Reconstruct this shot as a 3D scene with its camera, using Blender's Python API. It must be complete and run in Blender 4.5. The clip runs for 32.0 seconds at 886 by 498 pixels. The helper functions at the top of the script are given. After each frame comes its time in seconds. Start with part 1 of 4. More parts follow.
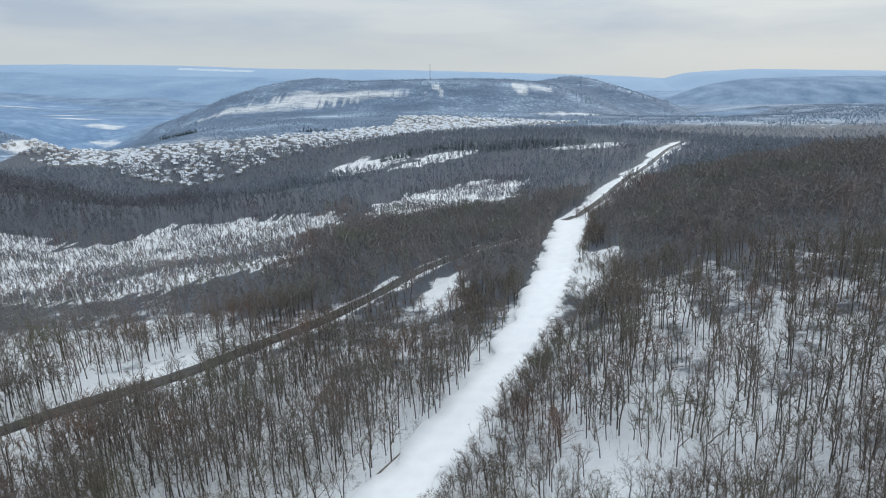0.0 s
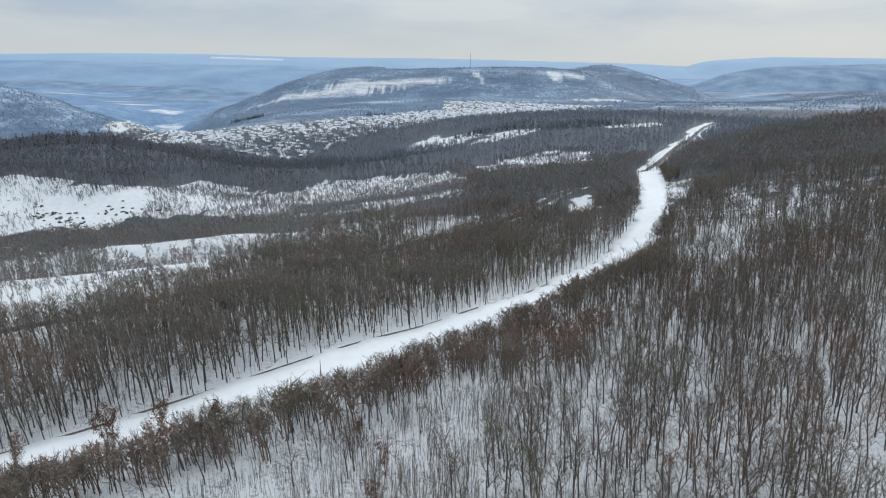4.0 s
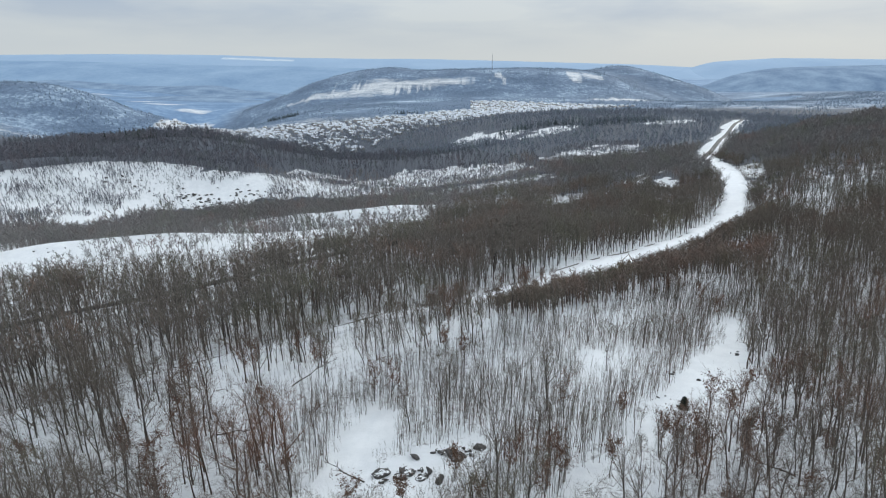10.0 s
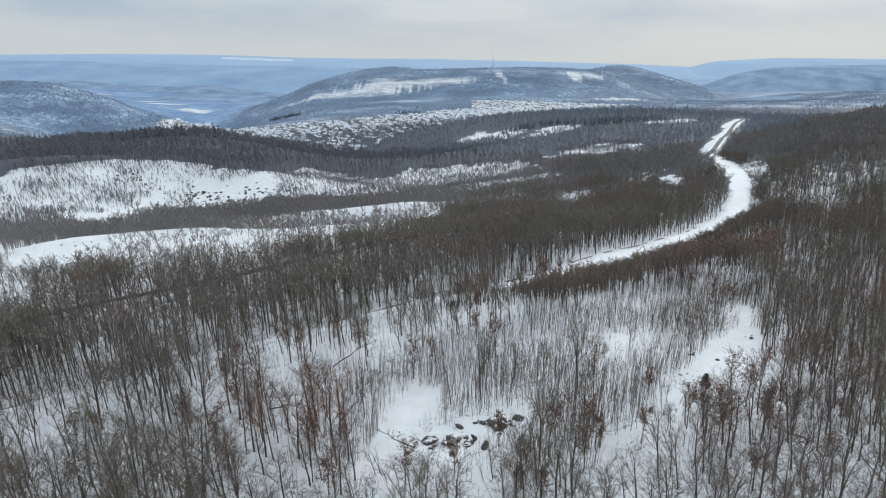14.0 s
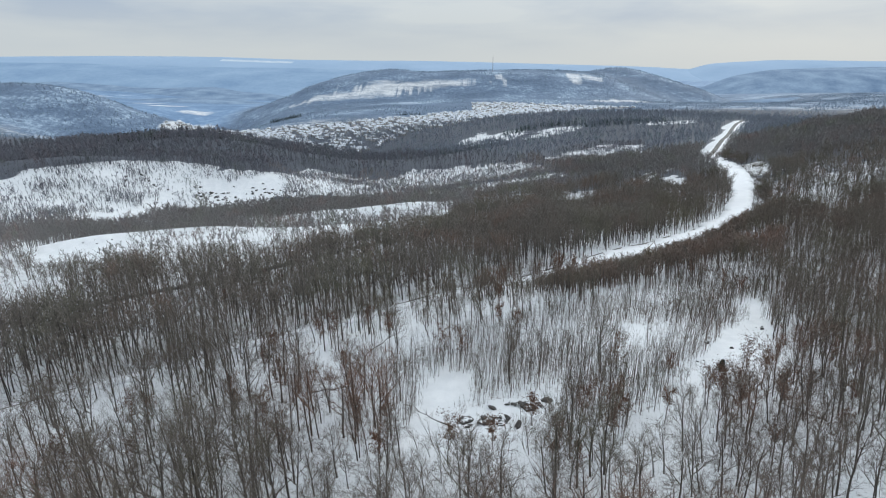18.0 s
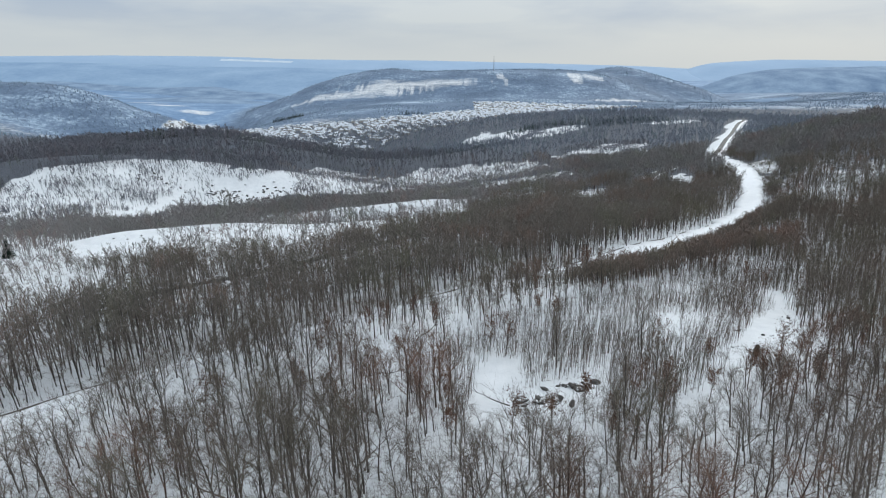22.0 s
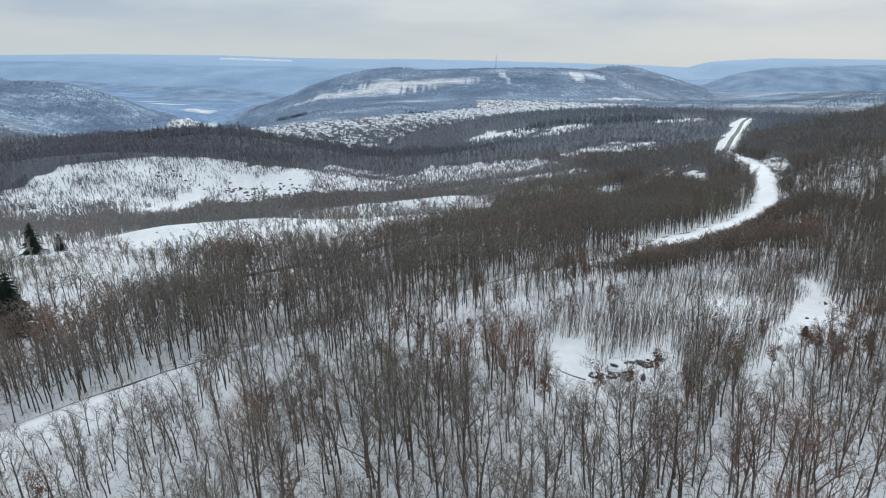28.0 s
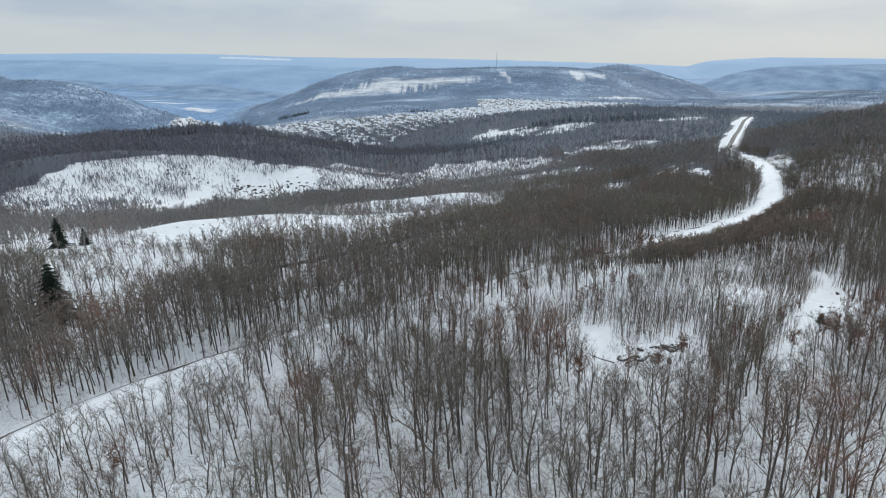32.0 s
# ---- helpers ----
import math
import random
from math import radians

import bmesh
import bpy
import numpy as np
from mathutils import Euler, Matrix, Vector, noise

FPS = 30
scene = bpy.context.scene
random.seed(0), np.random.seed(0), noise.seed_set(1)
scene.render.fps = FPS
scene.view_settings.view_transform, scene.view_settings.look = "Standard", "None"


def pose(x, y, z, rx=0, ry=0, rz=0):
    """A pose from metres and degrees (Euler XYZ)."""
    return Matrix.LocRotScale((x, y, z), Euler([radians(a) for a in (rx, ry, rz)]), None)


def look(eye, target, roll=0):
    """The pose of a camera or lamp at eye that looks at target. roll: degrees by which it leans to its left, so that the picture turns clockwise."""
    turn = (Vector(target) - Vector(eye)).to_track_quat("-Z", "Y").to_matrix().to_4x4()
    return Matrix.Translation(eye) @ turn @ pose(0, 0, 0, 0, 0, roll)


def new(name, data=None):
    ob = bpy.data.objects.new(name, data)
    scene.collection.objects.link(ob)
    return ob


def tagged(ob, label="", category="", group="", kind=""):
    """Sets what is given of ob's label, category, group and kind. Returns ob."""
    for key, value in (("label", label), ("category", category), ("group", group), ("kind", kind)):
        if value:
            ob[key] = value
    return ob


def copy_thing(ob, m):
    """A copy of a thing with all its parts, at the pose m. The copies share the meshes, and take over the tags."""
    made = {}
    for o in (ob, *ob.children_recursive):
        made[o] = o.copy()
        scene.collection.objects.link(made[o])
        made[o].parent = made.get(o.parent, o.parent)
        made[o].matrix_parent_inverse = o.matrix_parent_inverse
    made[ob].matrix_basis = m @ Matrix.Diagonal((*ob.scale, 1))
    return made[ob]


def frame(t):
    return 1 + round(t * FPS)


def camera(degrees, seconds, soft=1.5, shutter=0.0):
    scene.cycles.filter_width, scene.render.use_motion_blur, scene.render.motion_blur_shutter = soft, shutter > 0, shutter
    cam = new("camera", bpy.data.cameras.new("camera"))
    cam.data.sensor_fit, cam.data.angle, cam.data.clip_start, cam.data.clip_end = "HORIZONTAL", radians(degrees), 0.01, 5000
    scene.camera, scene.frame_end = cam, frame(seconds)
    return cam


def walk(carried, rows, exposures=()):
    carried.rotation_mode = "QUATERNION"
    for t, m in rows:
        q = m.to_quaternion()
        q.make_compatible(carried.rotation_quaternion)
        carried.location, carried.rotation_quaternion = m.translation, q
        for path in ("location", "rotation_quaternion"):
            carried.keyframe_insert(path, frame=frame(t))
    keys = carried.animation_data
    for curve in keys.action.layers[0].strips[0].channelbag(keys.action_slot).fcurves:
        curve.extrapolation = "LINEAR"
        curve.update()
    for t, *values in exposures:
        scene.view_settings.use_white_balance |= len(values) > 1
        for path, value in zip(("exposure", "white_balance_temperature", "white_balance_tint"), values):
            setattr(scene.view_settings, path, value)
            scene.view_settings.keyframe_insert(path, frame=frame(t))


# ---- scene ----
cam = camera(71.2, 32.0, soft=1.1)
walk(cam, [
    (0.0, pose(104.37, 146.25, 36.35, 74.533, 0.000, -1.485)),
    (0.3, pose(104.84, 146.10, 36.56, 74.458, 0.000, -1.490)),
    (0.6, pose(105.19, 140.98, 36.69, 74.256, 0.000, -1.588)),
    (1.0, pose(105.11, 128.10, 36.73, 73.915, 0.000, -1.740)),
    (1.5, pose(101.39, 110.82, 36.65, 73.656, 0.000, -1.688)),
    (2.0, pose(90.43, 99.66, 36.64, 73.634, 0.000, -1.382)),
    (2.5, pose(78.68, 85.66, 36.70, 73.681, 0.000, -1.112)),
    (3.0, pose(70.44, 68.71, 36.74, 73.590, 0.000, -0.842)),
    (3.5, pose(61.07, 55.83, 36.83, 73.507, 0.000, -0.443)),
    (4.0, pose(49.54, 46.40, 37.04, 73.520, 0.000, -0.052)),
    (4.5, pose(36.38, 35.65, 37.31, 73.590, 0.000, 0.155)),
    (5.0, pose(23.68, 23.78, 37.46, 73.598, 0.000, 0.194)),
    (5.5, pose(13.64, 13.28, 37.45, 73.508, 0.000, 0.153)),
    (6.0, pose(7.29, 6.03, 37.32, 73.390, 0.000, 0.091)),
    (6.5, pose(4.40, 2.66, 37.20, 73.330, 0.000, 0.043)),
    (7.0, pose(3.49, 1.90, 37.14, 73.357, 0.000, 0.021)),
    (8.0, pose(1.85, 0.90, 37.14, 73.435, 0.000, 0.010)),
    (9.0, pose(-0.00, -0.01, 37.00, 73.503, 0.000, -0.002)),
    (10.0, pose(-1.87, -0.76, 36.79, 73.591, 0.000, -0.014)),
    (11.0, pose(-3.61, -1.59, 36.64, 73.597, 0.000, -0.033)),
    (12.0, pose(-4.78, -2.68, 36.55, 73.574, 0.000, -0.055)),
    (13.0, pose(-5.61, -4.17, 36.50, 73.576, 0.000, -0.079)),
    (14.0, pose(-6.34, -5.56, 36.51, 73.576, 0.000, -0.106)),
    (15.0, pose(-7.20, -6.77, 36.54, 73.589, 0.000, -0.131)),
    (16.0, pose(-8.08, -7.79, 36.50, 73.620, 0.000, -0.175)),
    (17.0, pose(-9.10, -8.81, 36.47, 73.696, 0.000, -0.230)),
    (18.0, pose(-10.22, -9.56, 36.46, 73.750, 0.000, -0.255)),
    (19.0, pose(-11.75, -10.59, 36.45, 73.778, 0.000, -0.289)),
    (20.0, pose(-13.41, -11.61, 36.47, 73.763, 0.000, -0.332)),
    (21.0, pose(-15.13, -12.64, 36.46, 73.752, 0.000, -0.376)),
    (22.0, pose(-16.77, -13.53, 36.43, 73.713, 0.000, -0.392)),
    (23.0, pose(-18.47, -14.86, 36.47, 73.711, 0.000, -0.435)),
    (24.0, pose(-19.73, -15.88, 36.54, 73.674, 0.000, -0.447)),
    (25.0, pose(-21.33, -16.96, 36.58, 73.677, 0.000, -0.507)),
    (26.0, pose(-22.98, -17.62, 36.59, 73.678, 0.000, -0.536)),
    (27.0, pose(-24.88, -18.30, 36.54, 73.667, 0.000, -0.567)),
    (28.0, pose(-26.62, -19.03, 36.44, 73.608, 0.000, -0.556)),
    (29.0, pose(-28.04, -19.86, 36.29, 73.596, 0.000, -0.581)),
    (30.0, pose(-29.10, -20.71, 36.25, 73.544, 0.000, -0.568)),
    (31.0, pose(-30.20, -21.68, 36.24, 73.542, 0.000, -0.633)),
    (32.0, pose(-31.17, -22.61, 36.19, 73.529, 0.000, -0.663)),
], exposures=((0.0, 0.0, 6400, 5.5), (32.0, 0.0, 6400, 5.5)))

# ---------------------------------------------------------------- sky and light
world = bpy.data.worlds.new("winter_sky")
scene.world = world
world.use_nodes = True
wt = world.node_tree
wt.nodes.clear()


def node(tree, kind, **values):
    n = tree.nodes.new(kind)
    for key, v in values.items():
        if key in n.inputs:
            n.inputs[key].default_value = v
    return n


SUN_UP, SUN_ROUND = radians(28), radians(35)
sky = wt.nodes.new("ShaderNodeTexSky")
sky.sky_type, sky.sun_disc = "NISHITA", False
sky.sun_elevation, sky.sun_rotation = SUN_UP, SUN_ROUND
sky.air_density, sky.dust_density, sky.ozone_density = 1.0, 2.0, 1.5
place = wt.nodes.new("ShaderNodeTexCoord")
stretch = wt.nodes.new("ShaderNodeMapping")
stretch.inputs["Scale"].default_value = (1.0, 1.0, 5.5)
wt.links.new(place.outputs["Generated"], stretch.inputs["Vector"])
cloud = node(wt, "ShaderNodeTexNoise", Scale=3.4, Detail=6.0, Roughness=0.5, Distortion=0.2)
wt.links.new(stretch.outputs[0], cloud.inputs["Vector"])
cover = wt.nodes.new("ShaderNodeValToRGB")
cover.color_ramp.elements[0].position, cover.color_ramp.elements[0].color = 0.36, (5.7, 6.5, 7.9, 1)
cover.color_ramp.elements[1].position, cover.color_ramp.elements[1].color = 0.62, (8.0, 8.4, 8.9, 1)
wt.links.new(cloud.outputs["Fac"], cover.inputs["Fac"])
blend = wt.nodes.new("ShaderNodeMix")
blend.data_type = "RGBA"
blend.inputs["Factor"].default_value = 0.94
# creamy light low down, blue-grey cloud above
updown = wt.nodes.new("ShaderNodeSeparateXYZ")
wt.links.new(place.outputs["Generated"], updown.inputs[0])
low_band = node(wt, "ShaderNodeMapRange")
for k, v in ((1, 0.012), (2, 0.085), (3, 0.0), (4, 1.0)):
    low_band.inputs[k].default_value = v
wt.links.new(updown.outputs["Z"], low_band.inputs[0])
tinted = wt.nodes.new("ShaderNodeMix")
tinted.data_type = "RGBA"
tinted.inputs["A"].default_value = (7.95, 8.3, 8.65, 1)
wt.links.new(low_band.outputs[0], tinted.inputs["Factor"])
wt.links.new(cover.outputs["Color"], tinted.inputs["B"])
wt.links.new(sky.outputs[0], blend.inputs["A"])
wt.links.new(tinted.outputs["Result"], blend.inputs["B"])
# an overcast sky is brightest overhead
up = wt.nodes.new("ShaderNodeSeparateXYZ")
wt.links.new(place.outputs["Generated"], up.inputs[0])
gain = node(wt, "ShaderNodeMapRange")
for k, v in ((1, 0.05), (2, 0.75), (3, 1.0), (4, 1.75)):
    gain.inputs[k].default_value = v
wt.links.new(up.outputs["Z"], gain.inputs[0])
dome = wt.nodes.new("ShaderNodeVectorMath")
dome.operation = "SCALE"
wt.links.new(blend.outputs["Result"], dome.inputs[0])
wt.links.new(gain.outputs[0], dome.inputs["Scale"])
back = node(wt, "ShaderNodeBackground", Strength=0.078)
wt.links.new(dome.outputs[0], back.inputs["Color"])
wout = wt.nodes.new("ShaderNodeOutputWorld")
wt.links.new(back.outputs[0], wout.inputs["Surface"])

sun = new("sun", bpy.data.lights.new("sun", "SUN"))
sun.data.energy, sun.data.angle, sun.data.color = 0.8, radians(25), (1.0, 0.96, 0.9)
sun.matrix_world = look((300, 520, 330), (0, 0, 0))

scene.view_settings.exposure = 0.0


# ---------------------------------------------------------------- materials
def material(name):
    m = bpy.data.materials.new(name)
    m.use_nodes = True
    return m, m.node_tree, m.node_tree.nodes["Principled BSDF"]


def noise_of(tree, scale, detail=6.0, rough=0.6, at=None):
    n = node(tree, "ShaderNodeTexNoise", Scale=scale, Detail=detail, Roughness=rough)
    tree.links.new(at, n.inputs["Vector"])
    return n.outputs["Fac"]


def ramp(tree, fac, stops):
    r = tree.nodes.new("ShaderNodeValToRGB")
    el = r.color_ramp.elements
    while len(el) < len(stops):
        el.new(0.5)
    for e, (p, c) in zip(el, stops):
        e.position, e.color = p, (*c, 1)
    tree.links.new(fac, r.inputs["Fac"])
    return r.outputs["Color"]


def mixed(tree, a, b, fac, how="MIX"):
    m = tree.nodes.new("ShaderNodeMix")
    m.data_type, m.blend_type = "RGBA", how
    for k, v in (("A", a), ("B", b), ("Factor", fac)):
        if isinstance(v, (float, int)):
            m.inputs[k].default_value = v
        elif isinstance(v, tuple):
            m.inputs[k].default_value = (*v, 1)
        else:
            tree.links.new(v, m.inputs[k])
    return m.outputs["Result"]


def maths(tree, op, a, b=0.5):
    m = tree.nodes.new("ShaderNodeMath")
    m.operation = op
    m.use_clamp = op == "MULTIPLY_ADD"
    for i, v in enumerate((a, b)):
        if isinstance(v, (float, int)):
            m.inputs[i].default_value = v
        else:
            tree.links.new(v, m.inputs[i])
    return m.outputs[0]


def bumped(tree, bsdf, height, strength, distance):
    b = node(tree, "ShaderNodeBump", Strength=strength, Distance=distance)
    tree.links.new(height, b.inputs["Height"])
    tree.links.new(b.outputs[0], bsdf.inputs["Normal"])


def plain(name, dark, light, scale, rough=0.8, bump=0.3, dist=0.05, hue=0.0):
    """A two-tone surface with coarse and fine variation, in metres of the world."""
    m, t, b = material(name)
    at = t.nodes.new("ShaderNodeNewGeometry").outputs["Position"]
    coarse, fine = noise_of(t, scale, 4, 0.5, at), noise_of(t, scale * 9, 6, 0.65, at)
    fac = maths(t, "ADD", maths(t, "MULTIPLY", coarse, 0.65), maths(t, "MULTIPLY", fine, 0.35))
    colour = ramp(t, fac, [(0.34, dark), (0.66, light)])
    if hue:
        each = t.nodes.new("ShaderNodeObjectInfo").outputs["Random"]
        tone = ramp(t, each, [(0.0, (1 - hue, 1 - hue, 1 - hue)), (1.0, (1 + hue, 1 + hue * 0.9, 1 + hue * 0.8))])
        colour = mixed(t, colour, tone, 1.0, "MULTIPLY")
    t.links.new(colour, b.inputs["Base Color"])
    b.inputs["Roughness"].default_value = rough
    b.inputs["Specular IOR Level"].default_value = 0.25
    bumped(t, b, fine, bump, dist)
    return m


def snow_ground():
    m, t, b = material("snow_ground")
    at = t.nodes.new("ShaderNodeNewGeometry").outputs["Position"]
    broad, mid, fine = noise_of(t, 0.03, 5, 0.6, at), noise_of(t, 0.35, 6, 0.65, at), noise_of(t, 2.6, 5, 0.7, at)
    snow = ramp(t, mid, [(0.3, (0.76, 0.77, 0.775)), (0.62, (0.87, 0.875, 0.875))])
    litter = ramp(t, fine, [(0.3, (0.055, 0.042, 0.032)), (0.75, (0.16, 0.125, 0.10))])
    wood = t.nodes.new("ShaderNodeAttribute")
    wood.attribute_name = "thicket"
    speck = maths(t, "ADD", maths(t, "MULTIPLY", fine, 0.55), maths(t, "MULTIPLY", mid, 0.45))
    amount = maths(t, "ADD", maths(t, "MULTIPLY", speck, 1.0), maths(t, "MULTIPLY", wood.outputs["Fac"], 0.34))
    cover = ramp(t, amount, [(0.86, (0, 0, 0)), (1.0, (1, 1, 1))])
    colour = mixed(t, snow, litter, cover)
    # closed brushwood on the slopes beyond the near woods
    brush = t.nodes.new("ShaderNodeAttribute")
    brush.attribute_name = "brushwood"
    twiggy = maths(t, "ADD", maths(t, "MULTIPLY", noise_of(t, 0.9, 5, 0.7, at), 0.6), maths(t, "MULTIPLY", mid, 0.4))
    thick = ramp(t, twiggy, [(0.36, (0.08, 0.083, 0.094)), (0.60, (0.125, 0.131, 0.148)), (0.72, (0.32, 0.345, 0.38)), (0.80, (0.66, 0.69, 0.73))])
    torn = maths(t, "ADD", brush.outputs["Fac"], maths(t, "MULTIPLY", maths(t, "SUBTRACT", noise_of(t, 0.12, 5, 0.7, at), 0.5), 1.6))
    colour = mixed(t, colour, thick, ramp(t, torn, [(0.30, (0, 0, 0)), (0.55, (1, 1, 1))]))
    # leafless woods on the far hills, with blue haze painted into their colour
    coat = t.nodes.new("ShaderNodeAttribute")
    coat.attribute_name = "hazed_far_woods"
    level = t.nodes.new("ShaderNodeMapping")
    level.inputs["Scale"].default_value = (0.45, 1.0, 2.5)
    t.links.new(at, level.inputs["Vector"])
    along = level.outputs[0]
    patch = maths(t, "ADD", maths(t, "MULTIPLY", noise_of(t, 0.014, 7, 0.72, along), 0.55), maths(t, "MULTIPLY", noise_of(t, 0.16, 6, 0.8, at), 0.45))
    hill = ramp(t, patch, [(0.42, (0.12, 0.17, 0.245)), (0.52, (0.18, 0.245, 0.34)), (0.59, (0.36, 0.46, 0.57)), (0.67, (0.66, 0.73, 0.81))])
    # bluer again down the far valley, more haze in the colour
    remote_haze = t.nodes.new("ShaderNodeAttribute")
    remote_haze.attribute_name = "remote_haze"
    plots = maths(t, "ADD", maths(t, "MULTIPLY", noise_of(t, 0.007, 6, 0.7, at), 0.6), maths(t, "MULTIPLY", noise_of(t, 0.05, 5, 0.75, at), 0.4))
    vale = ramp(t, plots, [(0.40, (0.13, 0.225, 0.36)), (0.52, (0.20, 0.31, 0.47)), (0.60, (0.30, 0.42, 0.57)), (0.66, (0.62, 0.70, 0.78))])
    hill = mixed(t, hill, vale, remote_haze.outputs["Fac"])
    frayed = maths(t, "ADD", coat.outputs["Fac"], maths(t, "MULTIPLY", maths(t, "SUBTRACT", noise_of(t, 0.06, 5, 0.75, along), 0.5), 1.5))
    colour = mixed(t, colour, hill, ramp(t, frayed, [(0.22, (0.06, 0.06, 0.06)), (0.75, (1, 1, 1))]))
    t.links.new(colour, b.inputs["Base Color"])
    b.inputs["Roughness"].default_value = 0.75
    b.inputs["Specular IOR Level"].default_value = 0.2
    bumped(t, b, maths(t, "ADD", fine, mid), 0.35, 0.25)
    return m


def bark(name, dark, light, rust):
    m, t, b = material(name)
    at = t.nodes.new("ShaderNodeNewGeometry").outputs["Position"]
    fine, stand = noise_of(t, 5.0, 4, 0.7, at), noise_of(t, 0.055, 3, 0.6, at)
    colour = ramp(t, fine, [(0.3, dark), (0.7, light)])
    tone = ramp(t, stand, [(0.34, (0.98, 1.02, 0.88)), (0.46, (1, 1, 1)), (0.58, (1.02, 0.96, 0.95)), (0.68, rust)])
    colour = mixed(t, colour, tone, 1.0, "MULTIPLY")
    t.links.new(colour, b.inputs["Base Color"])
    b.inputs["Roughness"].default_value = 0.9
    b.inputs["Specular IOR Level"].default_value = 0.1
    return m


SNOW = snow_ground()
BARK = bark("bark", (0.045, 0.040, 0.035), (0.120, 0.108, 0.095), (1.15, 0.87, 0.76))
BRUSH = bark("brown_brush", (0.150, 0.117, 0.098), (0.29, 0.234, 0.20), (1.2, 0.92, 0.82))
# middle distance: twig colour lifted a little to stand in for haze
GREY_HAZE_TWIG = bark("wood_twigs_hazed", (0.128, 0.115, 0.100), (0.255, 0.231, 0.204), (1.2, 0.93, 0.85))
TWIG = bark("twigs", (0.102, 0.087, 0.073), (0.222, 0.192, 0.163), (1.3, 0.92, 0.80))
# farther stands: paler, then bluer twigs, haze put into the colour
MID_HAZE_TWIG = bark("slope_twigs_hazed", (0.168, 0.161, 0.156), (0.305, 0.293, 0.286), (1.15, 0.94, 0.88))
FAR_HAZE_TWIG = bark("far_twigs_hazed", (0.135, 0.14, 0.16), (0.22, 0.227, 0.255), (1.1, 0.95, 0.9))
RIDGE_HAZE_TWIG = bark("ridge_twigs_hazed", (0.17, 0.195, 0.235), (0.30, 0.335, 0.39), (1.05, 0.97, 0.94))
PACKED = plain("packed_snow", (0.84, 0.85, 0.87), (0.92, 0.925, 0.93), 0.4, 0.7, 0.3, 0.08)
ASPHALT = plain("wet_asphalt", (0.045, 0.043, 0.042), (0.11, 0.105, 0.10), 0.5, 0.6, 0.2, 0.02)


def snowy_rock():
    m, t, b = material("snow_dusted_rock")
    geo = t.nodes.new("ShaderNodeNewGeometry")
    at = geo.outputs["Position"]
    fine = noise_of(t, 4.0, 6, 0.7, at)
    stone = ramp(t, fine, [(0.3, (0.03, 0.028, 0.027)), (0.7, (0.13, 0.12, 0.11))])
    up = t.nodes.new("ShaderNodeSeparateXYZ")
    t.links.new(geo.outputs["Normal"], up.inputs[0])
    lying = maths(t, "ADD", up.outputs["Z"], maths(t, "MULTIPLY", maths(t, "SUBTRACT", noise_of(t, 1.6, 4, 0.6, at), 0.5), 1.1))
    t.links.new(mixed(t, stone, (0.85, 0.86, 0.87), ramp(t, lying, [(0.98, (0, 0, 0)), (1.1, (1, 1, 1))])), b.inputs["Base Color"])
    b.inputs["Roughness"].default_value = 0.85
    bumped(t, b, fine, 0.8, 0.15)
    return m


ROCK = snowy_rock()
NEEDLE = plain("spruce_needles", (0.010, 0.020, 0.014), (0.035, 0.055, 0.040), 1.2, 0.8, 0.5, 0.1)
ROOF = plain("snowy_roof", (0.52, 0.55, 0.60), (0.84, 0.86, 0.89), 0.3, 0.8, 0.2, 0.1)
PLASTER = plain("house_wall", (0.22, 0.22, 0.22), (0.55, 0.53, 0.50), 0.09, 0.9, 0.2, 0.02, hue=0.45)
EARTH = plain("bare_earth", (0.12, 0.105, 0.09), (0.24, 0.21, 0.19), 0.7, 0.9, 0.5, 0.1)
STEEL = plain("mast_steel", (0.25, 0.25, 0.27), (0.4, 0.4, 0.42), 0.5, 0.5, 0.1, 0.01)
# far ranges: the blue of the distant haze is painted into their colours
RANGE_HAZE_SNOW = plain("hazed_snow_patch", (0.48, 0.57, 0.66), (0.66, 0.71, 0.76), 0.03, 0.95, 0.0, 0.1)
RANGE_HAZE_PALE = plain("hazed_plateau", (0.33, 0.45, 0.60), (0.38, 0.50, 0.645), 0.004, 0.95, 0.0, 0.1)
RANGE_HAZE_BLUE = plain("hazed_slopes", (0.22, 0.33, 0.48), (0.33, 0.45, 0.59), 0.005, 0.95, 0.0, 0.1)
RANGE_HAZE_WOOD = plain("hazed_wooded_hill", (0.13, 0.205, 0.32), (0.31, 0.41, 0.53), 0.016, 0.95, 0.0, 0.1)
# needles of far pines, paled and blued to stand in for haze
NEEDLE_FAR_HAZE = plain("pine_needles_hazed", (0.065, 0.088, 0.095), (0.12, 0.15, 0.155), 0.3, 0.8, 0.3, 0.1)
# twigs on the far hills, tinted blue-grey for haze
HILL_HAZE_TWIG = bark("hill_twigs_hazed", (0.16, 0.22, 0.30), (0.27, 0.35, 0.45), (1.0, 0.97, 0.95))
DRY = plain("dry_leaves", (0.10, 0.055, 0.036), (0.19, 0.105, 0.07), 2.0, 0.9, 0.3, 0.05)


# ---------------------------------------------------------------- lie of the land
LANDFORMS = []


def rise(x, y, height, across, along, turn, flat=1.0):
    """A swelling (or a hollow) of the ground, metres; flat above 1 gives a level top."""
    c, s = math.cos(radians(turn)), math.sin(radians(turn))
    LANDFORMS.append((x, y, height, across, along, c, s, flat))


rise(0, 300, 29.2, 1500, 900, 0)  # broad
rise(-700, 1900, -32.6, 500, 700, 15)  # valley west
rise(130, 1590, 62.2, 430, 170, 4, 2.2)  # central hill P
rise(-205, 1500, 16.6, 110, 110, -8, 2.2)  # central hill W
